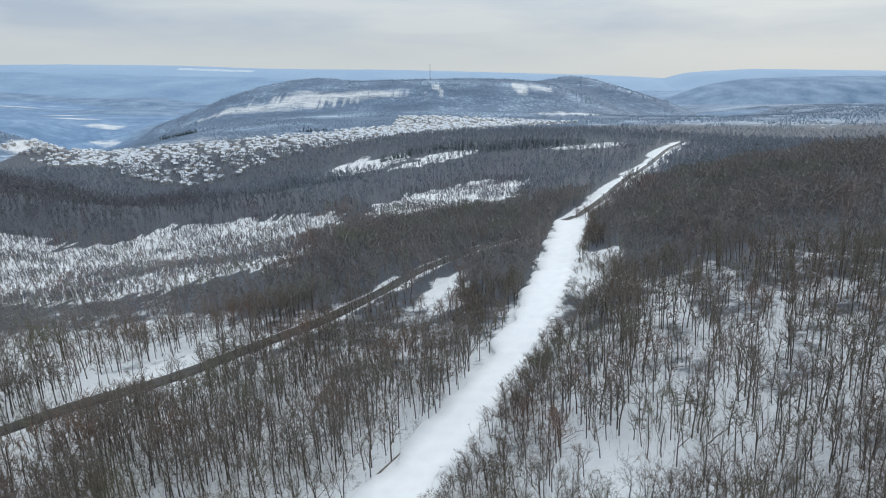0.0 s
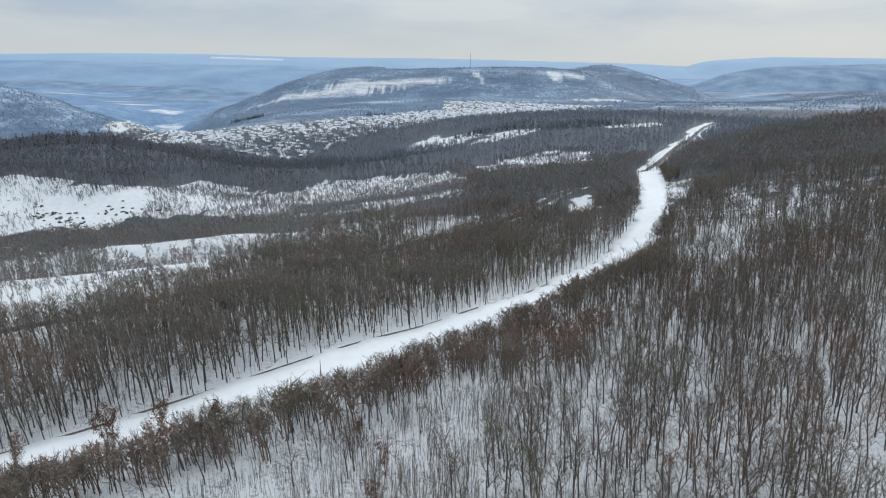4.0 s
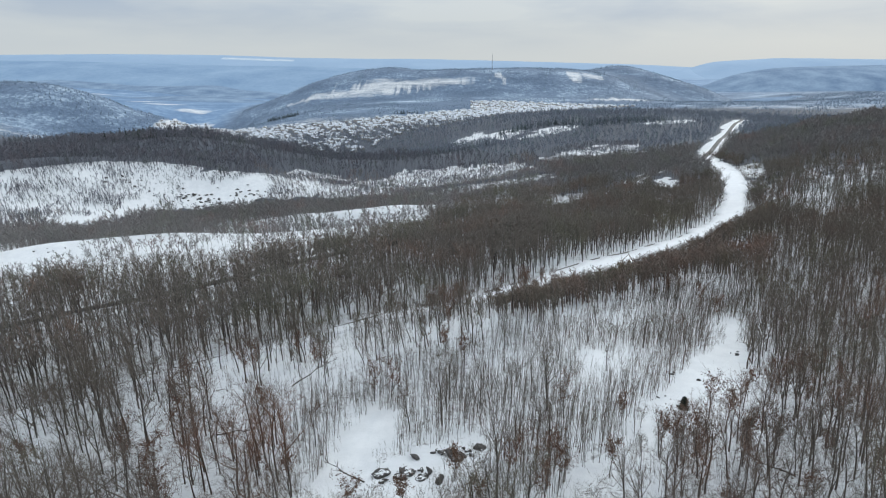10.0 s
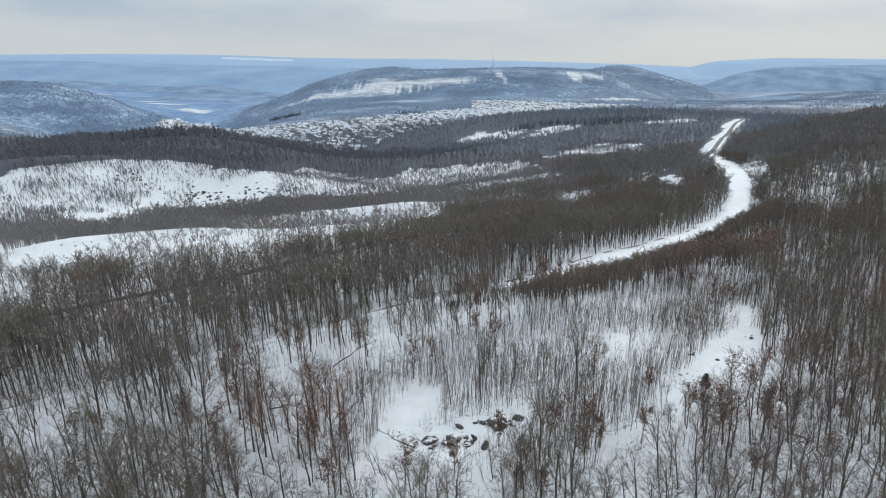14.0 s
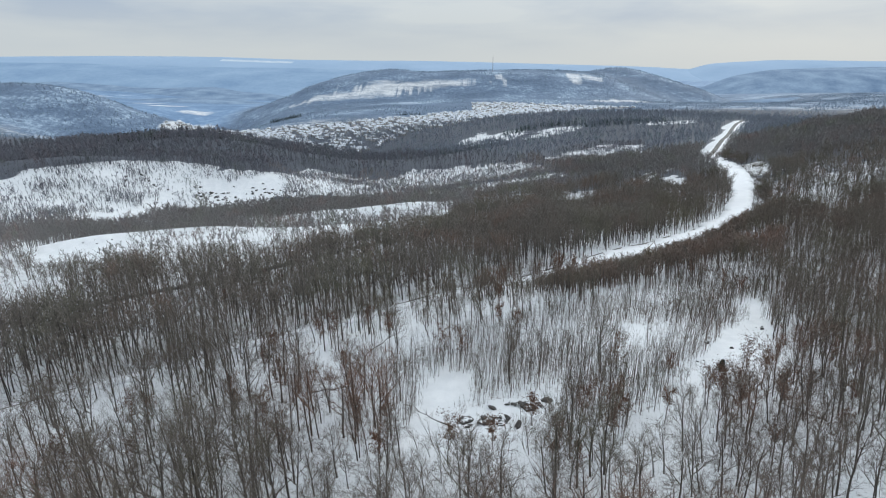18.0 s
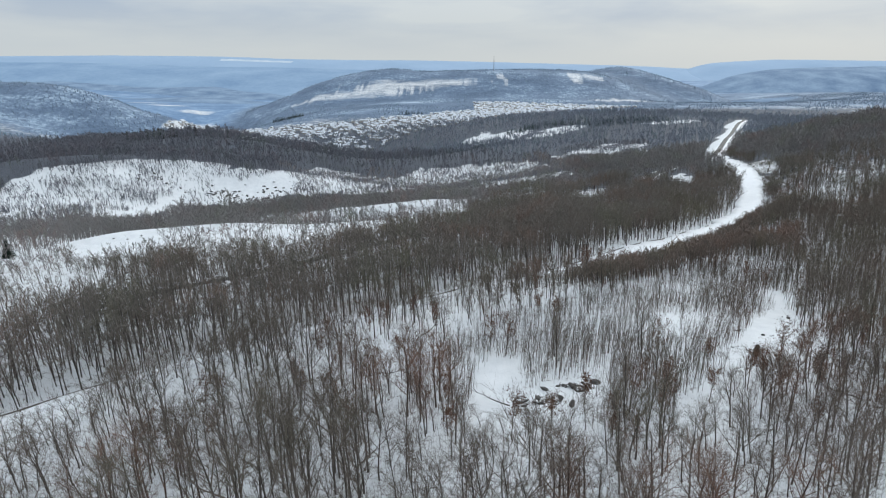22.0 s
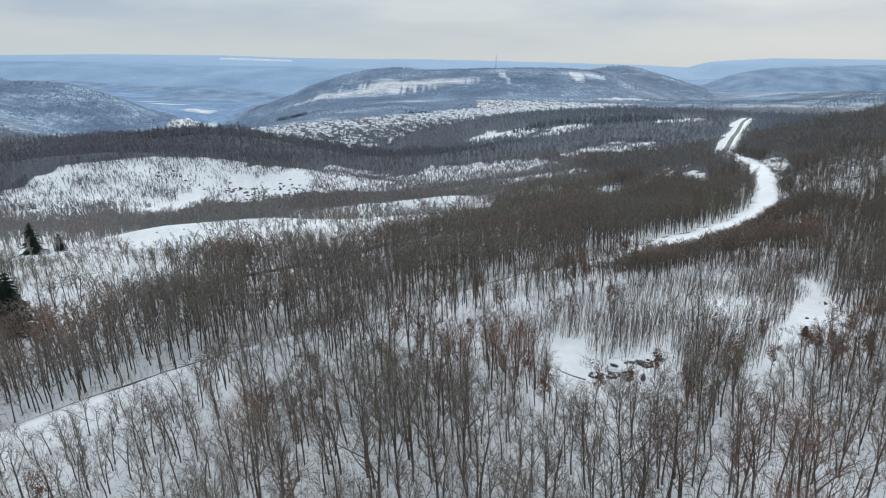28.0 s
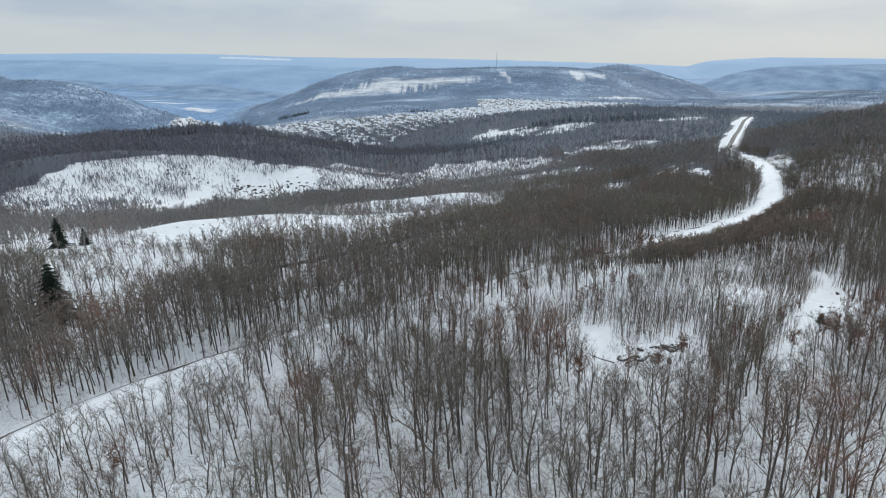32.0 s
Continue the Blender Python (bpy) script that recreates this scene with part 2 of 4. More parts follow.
rise(-380, 1400, 14.4, 120, 120, -8, 2.2)  # central hill W2
rise(560, 1690, 43.0, 150, 120, -8, 2.2)  # central hill E
rise(60, 1330, -1.4, 480, 160, 10)  # hill foot
rise(80, 1080, -19.1, 300, 130, 15)  # town slope
rise(-180, 800, -29.7, 200, 140, 10)  # town floor
rise(-80, 690, -34.0, 110, 80, 15)  # town low
rise(-1000, 960, 45.2, 360, 180, -6, 2.2)  # left hill A
rise(-560, 1010, 46.9, 110, 100, -20, 2.2)  # left hill B
rise(-480, 1050, -51.5, 150, 250, 10)  # left valley
rise(330, 740, 0.2, 190, 120, 20)  # road ridge
rise(600, 820, -25.9, 260, 160, 10)  # ridge east
rise(150, 540, -20.3, 120, 80, 30)  # mid ridge
rise(0, -60, 14.8, 320, 150, 0)  # home
rise(0, 20, -4.1, 70, 60, 0)  # spur
rise(240, 300, 8.9, 100, 80, 20)  # right ridge
rise(380, 380, 2.1, 160, 120, 0)  # ridge end
rise(150, 180, -4.7, 45, 60, 0)  # nose
rise(60, 105, -3.1, 40, 30, 20)  # ledge
rise(95, 235, -10.5, 50, 90, -20)  # strip vale
rise(165, 400, -13.2, 50, 60, -20)  # strip vale N
rise(-95, 160, 1.2, 45, 30, 0)  # left shelf
rise(-130, 240, -16.4, 110, 50, 0)  # west hollow
rise(-175, 390, -0.5, 80, 36, 10)  # quarry hill
rise(-250, 520, 12.3, 130, 70, 0)  # pine hill
rise(-110, 560, -21.5, 100, 50, 10)  # pine hill E
rise(-440, 480, -23.9, 160, 90, 0)  # pine hill W
rise(-30, 420, -31.2, 90, 70, 0)  # hollow
rise(60, 620, -3.1, 100, 60, 0)  # field
rise(-220, 250, 2.0, 70, 50, 0)  # ravine
rise(10, 300, -8.0, 90, 30, 0)  # hump
rise(-20, 215, -5.4, 70, 50, 10)  # centre dip
rise(-420, 200, -20.6, 250, 200, 0)  # west
rise(650, 1350, -5.6, 250, 300, 0)  # gap
rise(-90, 60, -2.6, 60, 50, 0)  # south west
rise(-130, 335, -14.8, 60, 28, 10)  # quarry pit
rise(-165, 370, 6.2, 62, 14, 12)  # quarry crest
rise(-70, 405, 0.2, 70, 16, 14)  # quarry crest E
rise(-230, 330, 11.4, 50, 20, 10)  # quarry crest W
rise(-480, 1340, -29.5, 110, 110, 0)  # west foot
rise(640, 1600, -49.7, 150, 150, 0)  # foot E
rise(-115, 315, -4.4, 60, 18, 18)  # gorge
rise(0, 2700, -53.4, 900, 500, 0)  # far back
rise(-530, 1005, 8.0, 45, 70, 0)  # left brow
rise(258, 365, 5.0, 50, 45, 20)  # ridge brow
rise(-500, 1250, -20.0, 50, 110, 0)  # gorge foot
rise(-560, 1400, -30.0, 80, 220, 10)  # west gorge
rise(2, 84, 2.2, 26, 5, 32)  # ledge crest
rise(55, 121, 2.0, 10, 5, 10)  # ledge shelf
rise(-100, 152, 1.8, 14, 5, 8)  # knob crest
rise(-62, 176, 2.2, 40, 7, 18)  # bank crest
rise(-165, 366, 1.2, 40, 6, 12)  # quarry lip
rise(-760, 1010, 27.5, 70, 90, 0)  # left hill top
rise(-640, 1010, -6.7, 60, 90, 0)
rise(-560, 1010, 15.3, 45, 90, 0)  # its long shoulder
rise(-490, 1010, -7.4, 45, 90, 0)
rise(-430, 1010, 21.8, 45, 90, 0)
rise(0, 1580, 4, 120, 110, 0)  # central hill's even top
rise(330, 1590, 4, 120, 110, 0)
rise(640, 1640, 10, 110, 110, 0)
rise(-60, 196, 4.2, 42, 5, 41)  # snowy ledge
rise(-73, 213, -4, 45, 10, 41)  # dip behind it
rise(-40, 251, 8, 34, 7, 14)  # second ledge
rise(-108, 170, 2, 10, 5, 10)  # bare knob
rise(-200, 510, 7, 70, 45, 0)  # pine hill crest
rise(-340, 480, -4, 50, 50, 0)
rise(-90, 540, -4, 40, 40, 0)
rise(200, 320, -3, 50, 50, 0)  # east ridge


def land(x, y):
    """Height of the ground."""
    z = -30.0 + 0 * x
    for cx, cy, h, a, b, c, s, p in LANDFORMS:
        u, v = (x - cx) * c + (y - cy) * s, (y - cy) * c - (x - cx) * s
        z = z + h * np.exp(-0.5 * ((u / a) ** 2 + (v / b) ** 2) ** p)
    near = np.clip(1.2 - np.hypot(x, y - 150) / 900, 0.15, 1)
    z = z + near * (0.5 * np.sin(x / 9 + 1.3 * np.sin(y / 13)) * np.sin(y / 11 + 0.8) + 0.9 * np.sin(x / 31 + y / 47) * np.sin(y / 37 - x / 60))
    return z


def polyline(points):
    return np.array(points, float)


def beside(x, y, line, width=None):
    """Distance of places from a line in plan, and the line's width there if it has one."""
    best, w = np.full(np.shape(x), 1e9), np.zeros(np.shape(x))
    for p, q in zip(line[:-1], line[1:]):
        d = q[:2] - p[:2]
        k = np.clip(((x - p[0]) * d[0] + (y - p[1]) * d[1]) / (d @ d), 0, 1)
        r = np.hypot(x - p[0] - k * d[0], y - p[1] - k * d[1])
        near = r < best
        best = np.where(near, r, best)
        if line.shape[1] > 2:
            w = np.where(near, p[2] + k * (q[2] - p[2]), w)
    return best, w


# the cleared strip with its snowed-up track: x, y, half width
STRIP = polyline([(165, 394, 6.6), (158, 372, 6.6), (149, 340, 6.0), (139, 306, 5.2), (128, 272, 4.6), (117, 246, 4.4), (107, 227, 4.3), (95, 207, 4.2), (77, 182, 4.2), (61.5, 163, 4),
                  (43.5, 144, 3.8), (23.5, 123, 3.5), (6, 105, 3.2), (-6, 96, 2.0), (-17, 89, 1.0), (-28, 79, 0.9), (-40, 70, 0.9), (-53, 63, 1.0), (-61, 55, 1.2), (-70, 44, 1.3), (-76, 33, 1.4), (-88, 8, 1.5)])
LOW_ROAD = polyline([(182, 430, 2), (170, 410, 2), (157, 397, 2), (131, 362, 2), (108, 332, 2), (92, 308, 2), (80, 287, 2), (64, 268, 2), (48, 249, 2), (33, 235, 1.9), (20, 219, 1.8), (4, 200, 1.6), (-8, 182, 1.5), (-19, 160, 1.4), (-29, 144, 1.4), (-41, 128, 1.2), (-58, 108, 0.9), (-78, 88, 0.5)])
HIGH_ROAD = polyline([(170, 408, 4), (182, 429, 4), (207, 475, 4), (255, 566, 4), (305, 660, 4), (341, 722, 4), (352, 745, 4)])


def noise2(x, y, scale, seed=0):
    """Smooth random field in 0..1 over the plan."""
    rng = np.random.default_rng(seed)
    z = 0
    for k in range(6):
        a, ph = rng.uniform(0, 2 * math.pi), rng.uniform(0, 6.28)
        f = (0.6 + 0.25 * k) / scale
        z = z + np.sin((x * math.cos(a) + y * math.sin(a)) * f * 6.28 + ph)
    return 0.5 + z / 7.0


def oval(x, y, cx, cy, a, b, turn=0):
    c, s = math.cos(radians(turn)), math.sin(radians(turn))
    u, v = ((x - cx) * c + (y - cy) * s) / a, ((y - cy) * c - (x - cx) * s) / b
    ragged = 0.5 * (noise2(x, y, 0.9 * b + 2, 17) - 0.5) + 0.35 * (noise2(x, y, 0.35 * b + 1, 19) - 0.5)
    return np.clip(1.6 - (np.sqrt(u * u + v * v) + ragged) * 1.1, 0, 1)


def clearing(x, y):
    """1 where no tree stands, 0 in the closed wood."""
    c = 0 * x
    d, w = beside(x, y, STRIP)
    c = np.maximum(c, np.clip((w + 0.7 - d) / 1.0, 0, 1))
    d, w = beside(x, y, LOW_ROAD)
    c = np.maximum(c, np.clip((w + 1.2 - d) / 1.0, 0, 1))
    d, w = beside(x, y, HIGH_ROAD)
    c = np.maximum(c, np.clip((w + 5.5 - d) / 2.0, 0, 1))
    for o in GLADES:
        c = np.maximum(c, oval(x, y, *o[:5]) * o[5])
    return np.maximum(c, np.interp(kind_at(x, y), range(7), (0, 0, 0.25, 0.62, 1, 0, 0.1)))


# how the woods stand, as outlines in plan; later ones lie over earlier ones
WOODED, DENSE, THIN, SNOWY, OPEN, POLES, LIGHT = range(7)
ZONES = []


def zone(kind, ragged, *xy):
    ZONES.append((kind, ragged, np.array(xy, float).reshape(-1, 2)))


def within(x, y, pts):
    hit = np.zeros(np.shape(x), bool)
    for (ax, ay), (bx, by) in zip(pts, np.roll(pts, -1, 0)):
        hit ^= ((ay > y) != (by > y)) & (x < (bx - ax) * (y - ay) / (by - ay + 1e-9) + ax)
    return hit


def kind_at(x, y):
    """The kind of wood at a place, with frayed outlines."""
    kind = np.zeros(np.shape(x), int)
    u = (noise2(x, y, 9, 17) - 0.5) * 0.7 + (noise2(x, y, 3.2, 19) - 0.5) * 0.5
    v = (noise2(x, y, 10, 23) - 0.5) * 0.7 + (noise2(x, y, 3.6, 29) - 0.5) * 0.5
    for k, rag, pts in ZONES:
        lo, hi = pts.min(0) - rag, pts.max(0) + rag
        m = (x > lo[0]) & (x < hi[0]) & (y > lo[1]) & (y < hi[1])
        if np.any(m):
            kind = np.where(m & within(x + u * rag, y + v * rag, pts), k, kind)
    return kind


# far slopes: the old quarry, the snowy slope east of it, the belts before and behind
zone(DENSE, 5, -330, 330, -232, 316, -201, 345, -186, 356, -159, 367, -135, 369, -108, 445, -60, 470, -40, 560, -330, 560)
zone(SNOWY, 14, -95, 431, -55, 429, -32, 468, 32, 479, 60, 470, 66, 408, 58, 338, 27, 325, -4, 319, -34, 338, -74, 366)
zone(SNOWY, 16, 68, 470, 92, 514, 141, 568, 171, 560, 156, 490, 118, 476, 88, 451)
zone(SNOWY, 5, -240, 306, -215, 335, -201, 349, -186, 361, -159, 373, -135, 375, -115, 392, -104, 440, -71, 432, -45, 400, -74, 366, -111, 352, -122, 337, -147, 330, -155, 309, -139, 257, -163, 242, -206, 241, -245, 268)
zone(OPEN, 7, -175, 262, -160, 256, -150, 282, -152, 318, -163, 340, -172, 300)
zone(OPEN, 6, -146, 334, -120, 340, -106, 360, -112, 384, -134, 362, -152, 358)
zone(DENSE, 4, -112, 182, -92, 175, -67, 195, -33, 229, -12, 241, 20, 226, 45, 290, 0, 300, -25, 318, -71, 350, -99, 345, -122, 336, -138, 308, -137, 262, -128, 215)
zone(OPEN, 3, -64, 245, -40, 250, -14, 257, 0, 258, -14, 253, -40, 246, -60, 241)
# the ledge with its bare knob, and the hollow west of it
zone(THIN, 3, -92, 172, -66, 192, -31, 226, -10, 238, -4, 215, -20, 180, -37, 150, -50, 132, -75, 124, -88, 112, -110, 100, -110, 84, -84, 72, -80, 90, -86, 110, -96, 150)
zone(SNOWY, 5, -205, 219, -174, 224, -124, 182, -118, 150, -114, 116, -143, 132)
zone(OPEN, 2, -122, 158, -117, 172, -104, 175, -97, 171, -95, 155, -92, 134, -98, 118, -110, 138)
# slopes along the low road
zone(LIGHT, 4, -10, 304, 28, 292, 32, 297, 53, 296, 72, 286, 62, 271, 46, 254, 33, 242, 18, 246)
zone(OPEN, 2, 44, 254, 50, 264, 60, 277, 64, 276, 58, 267, 48, 253)
zone(OPEN, 3, 102, 301, 110, 317, 117, 319, 112, 298, 109, 286, 105, 287)
# belt beyond the strip and the narrow track
zone(DENSE, 3, -84, 62, -58, 82, -46, 90, -34, 101, -21, 112, -1, 136, 26, 158, 57, 190, 87, 212, 66, 180, 44, 156, 22, 129, 5, 111, -8, 99, -20, 88, -31, 78, -43, 70, -55, 63, -64, 54, -76, 36, -92, 40)
# lighter wood on the near side of the narrow track
zone(LIGHT, 3, -6, 94, -17, 87, -28, 77, -40, 68, -53, 61, -61, 53, -54, 44, -44, 51, -34, 57, -22, 65, -13, 73, -4, 82)
# brown wood between the strip and the brow
zone(DENSE, 2, -6, 75, 2, 86, 12, 99, 25, 113, 39, 128, 62, 152, 83, 173, 104, 204, 112, 196, 92, 152, 70, 128, 50, 121, 27, 100, 11, 87, 3, 81)
zone(DENSE, 5, 60, 124, 72, 138, 88, 165, 110, 182, 150, 185, 128, 146, 95, 136, 75, 120)
# ridge east of the strip
zone(DENSE, 6, 147, 275, 173, 298, 197, 305, 225, 305, 320, 330, 340, 430, 250, 430, 192, 372, 166, 330)
zone(LIGHT, 6, 118, 204, 133, 252, 150, 268, 175, 290, 200, 298, 225, 298, 215, 262, 160, 212)
zone(OPEN, 2, 148, 317, 160, 320, 152, 292, 143, 278, 138, 279, 144, 298)
# slope of thin poles under the brow, its glades and the stands round it
zone(POLES, 2, -19, 60, -15, 66, -5, 74, 3, 79, 11, 84, 27, 98, 49, 118, 67, 125, 54, 104, 43, 80, 34, 66, 26, 60, 20, 57, 15, 50, 12, 43, 2, 42, -7, 43, -14, 44)
zone(OPEN, 1.6, 17, 54, 21, 61, 27, 68, 34, 78, 40, 84, 44, 84, 39, 74, 35, 67, 30, 61, 24, 60, 20, 57, 15, 50, 11, 43, 6, 42, 12, 50)
zone(OPEN, 4, 44, 95, 49, 100, 45, 88, 42, 84, 38, 80, 41, 90)
zone(OPEN, 2.2, -14, 47, -13, 53, -12, 58, -9, 62, -6, 60, -7, 54, -8, 50, -9.5, 43, -12, 43)
zone(OPEN, 3.5, 15, 72, 24, 82, 24, 79, 18, 73)
zone(OPEN, 1.2, -9, 47, -6, 51, 0, 54, 4, 53, 1, 50, -3, 48, -5, 45)
zone(OPEN, 1.4, -11, 31, -10, 36, -8, 40, -5, 39, -6, 34, -8, 32)
zone(DENSE, 2, 23, 50, 29, 54, 37, 64, 41, 60, 48, 50, 40, 38, 24, 32, 15, 38, 18, 45)
zone(DENSE, 1.5, -9.5, 39, -7, 42, -4, 40, -1, 41, 3, 38, 3, 30, -2, 25, -8, 26, -8.5, 32)
zone(OPEN, 1.5, -78, 33, -73, 41, -66, 50, -60, 55, -57, 54, -62, 46, -68, 37, -72, 29, -76, 26)
# open or thin spots farther off: x, y, half length, half width, turn, openness
GLADES = [(45, 705, 32, 46, 10, 1.0), (250, 700, 44, 12, 25, 0.6), (125, 690, 30, 8, 20, 0.6), (110, 660, 40, 10, 40, 0.8)]


def young(x, y):
    return (kind_at(x, y) == POLES) * 1.0


# snowy fields on the far slopes: x, y, half length, half width, turn
FIELDS = [(-1330, 2350, 60, 26, 0), (-1020, 2700, 60, 30, 0), (-830, 2650, 50, 30, 0), (-570, 1480, 26, 22, 10), (-640, 1620, 34, 30, 0), (-900, 1950, 34, 40, 10), (-780, 1750, 40, 30, 0), (45, 708, 32, 46, 10), (-130, 1402, 155, 17, 6), (385, 1330, 55, 24, 4), (300, 1470, 16, 22, 20), (340, 1480, 20, 9, 0), (125, 1440, 6, 24, 20), (200, 1400, 45, 7, 0)]
TOWN = [(-440, 960), (-290, 890), (-215, 785), (-181, 762), (-124, 730), (-98, 764), (-61, 822), (15, 885), (109, 1015), (213, 1090), (331, 1130), (360, 1120), (238, 1230), (133, 1278), (54, 1282),
        (49, 1150), (-77, 1055), (-164, 1010), (-290, 1035), (-450, 1100)]


def in_town(x, y):
    """1 inside the town's outline."""
    inside = np.zeros(np.shape(x), bool)
    for (ax, ay), (bx, by) in zip(TOWN, TOWN[1:] + TOWN[:1]):
        cross = (ay > y) != (by > y)
        inside ^= cross & (x < (bx - ax) * (y - ay) / (by - ay + 1e-9) + ax)
    return inside.astype(float)


def sheet(name, xs, ys, height, mat):
    nx, ny = len(xs), len(ys)
    X, Y = np.meshgrid(xs, ys)
    co = np.stack([X, Y, height(X, Y)], -1).reshape(-1, 3)
    i = (np.arange(ny - 1)[:, None] * nx + np.arange(nx - 1)[None, :]).ravel()
    quads = np.stack([i, i + 1, i + nx + 1, i + nx], 1)
    me = mesh_of(name, co, quads)
    me.materials.append(mat)
    return me, X.ravel(), Y.ravel()


def mesh_of(name, co, faces, smooth=True):
    me = bpy.data.meshes.new(name)
    k = faces.shape[1]
    me.vertices.add(len(co))
    me.vertices.foreach_set("co", np.ascontiguousarray(co, dtype=np.float32).ravel())
    me.loops.add(len(faces) * k)
    me.loops.foreach_set("vertex_index", np.ascontiguousarray(faces, dtype=np.int32).ravel())
    me.polygons.add(len(faces))
    me.polygons.foreach_set("loop_start", np.arange(0, len(faces) * k, k, dtype=np.int32))
    if smooth:
        me.polygons.foreach_set("use_smooth", np.ones(len(faces), dtype=bool))
    me.update(calc_edges=True)
    return me


# ---------------------------------------------------------------- ground
def spaced(lo, mid, hi, n, tight):
    u = np.linspace(-1, 1, n)
    s = np.sinh(tight * u) / math.sinh(tight)
    return np.where(s < 0, mid + (mid - lo) * s, mid + (hi - mid) * s)


me, gx, gy = sheet("ground", spaced(-4700, -10, 4700, 400, 5.2), spaced(-1500, 90, 4700, 400, 4.6), land, SNOW)
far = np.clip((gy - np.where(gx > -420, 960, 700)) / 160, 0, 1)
fields = 0 * gx
for o in FIELDS:
    fields = np.maximum(fields, np.clip(oval(gx, gy, *o[:5]) * 2, 0, 0.72 if o[1] > 1250 else 1))
fields = np.maximum(fields, in_town(gx, gy))
thicket = np.clip(1 - clearing(gx, gy), 0, 1)
brushwood = (1 - far) * np.clip((np.hypot(gx, gy) - 230) / 130, 0, 1) * np.clip(1 - 2.8 * clearing(gx, gy), 0, 1) * np.clip(0.7 + 1.0 * noise2(gx, gy, 70, 31), 0.65, 1)
# masks over the ground; the last two also carry the painted haze
for key, v in (("thicket", thicket), ("brushwood", brushwood), ("remote_haze", np.maximum(np.clip((gy - 1700) / 500, 0, 1), np.clip((gy - 1150) / 150, 0, 1) * np.clip((-490 - gx) / 70, 0, 1))), ("hazed_far_woods", far * (1 - fields))):
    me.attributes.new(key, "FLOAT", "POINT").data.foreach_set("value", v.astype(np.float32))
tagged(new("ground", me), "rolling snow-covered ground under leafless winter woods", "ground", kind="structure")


def ribbon(name, line, half, lift, mat, label, category, kind="structure", wave=0.0, skirt=0.25):
    """A road or track laid over the ground along a line."""
    pts = []
    for p, q in zip(line[:-1], line[1:]):
        n = max(2, int(np.hypot(*(q - p)[:2]) / 2.0))
        pts += [p + (q - p) * k / n for k in range(n)]
    pts = np.array(pts + [line[-1]])
    for _ in range(12):
        pts[1:-1] = 0.25 * pts[:-2] + 0.5 * pts[1:-1] + 0.25 * pts[2:]
    d = np.gradient(pts[:, :2], axis=0)
    d /= np.linalg.norm(d, axis=1)[:, None]
    side = np.stack([-d[:, 1], d[:, 0]], 1)
    cols = np.array([-1, -0.92, -0.4, 0.4, 0.92, 1])
    hw = (pts[:, 2] if half is None else np.full(len(pts), half)) * (1 + wave * (noise2(pts[:, 0], pts[:, 1], 14, 5) - 0.5))
    xy = pts[:, None, :2] + side[:, None, :] * (cols[None, :, None] * hw[:, None, None])
    z = land(xy[..., 0], xy[..., 1]) + lift
    z = np.maximum(z, z.mean(1, keepdims=True) - 0.2)
    z[:, 0] -= lift + skirt
    z[:, -1] -= lift + skirt
    co = np.concatenate([xy, z[..., None]], -1).reshape(-1, 3)
    i = (np.arange(len(pts) - 1)[:, None] * 6 + np.arange(5)[None, :]).ravel()
    me = mesh_of(name, co, np.stack([i, i + 6, i + 7, i + 1], 1))
    me.materials.append(mat)
    return tagged(new(name, me), label, category, kind=kind)


ribbon("snow_track", STRIP, None, 0.35, PACKED, "broad cleared strip of smooth untouched snow through the wood", "track", wave=0.75)
EDGE = STRIP[6:].copy()
run = np.gradient(EDGE[:, :2], axis=0)
run /= np.linalg.norm(run, axis=1)[:, None]
EDGE[:, 0], EDGE[:, 1] = EDGE[:, 0] + run[:, 1] * (EDGE[:, 2] + 0.3), EDGE[:, 1] - run[:, 0] * (EDGE[:, 2] + 0.3)
EDGE[:, 2] = np.where(EDGE[:, 0] < 0, 0.16, 0.06)
ribbon("ditch_bank", EDGE, None, 0.22, EARTH, "thin dark line of bare earth along the snowy strip", "bank", wave=1.8, skirt=0.05)
ribbon("road", LOW_ROAD, None, 0.30, ASPHALT, "dark wet asphalt forest road with slushy edges", "road")
ribbon("verge", HIGH_ROAD, 3.8, 0.25, PACKED, "snow-covered verge along the ridge road", "verge")
ribbon("road", HIGH_ROAD, 1.9, 0.40, ASPHALT, "wet dark asphalt road climbing over the wooded ridge", "road")


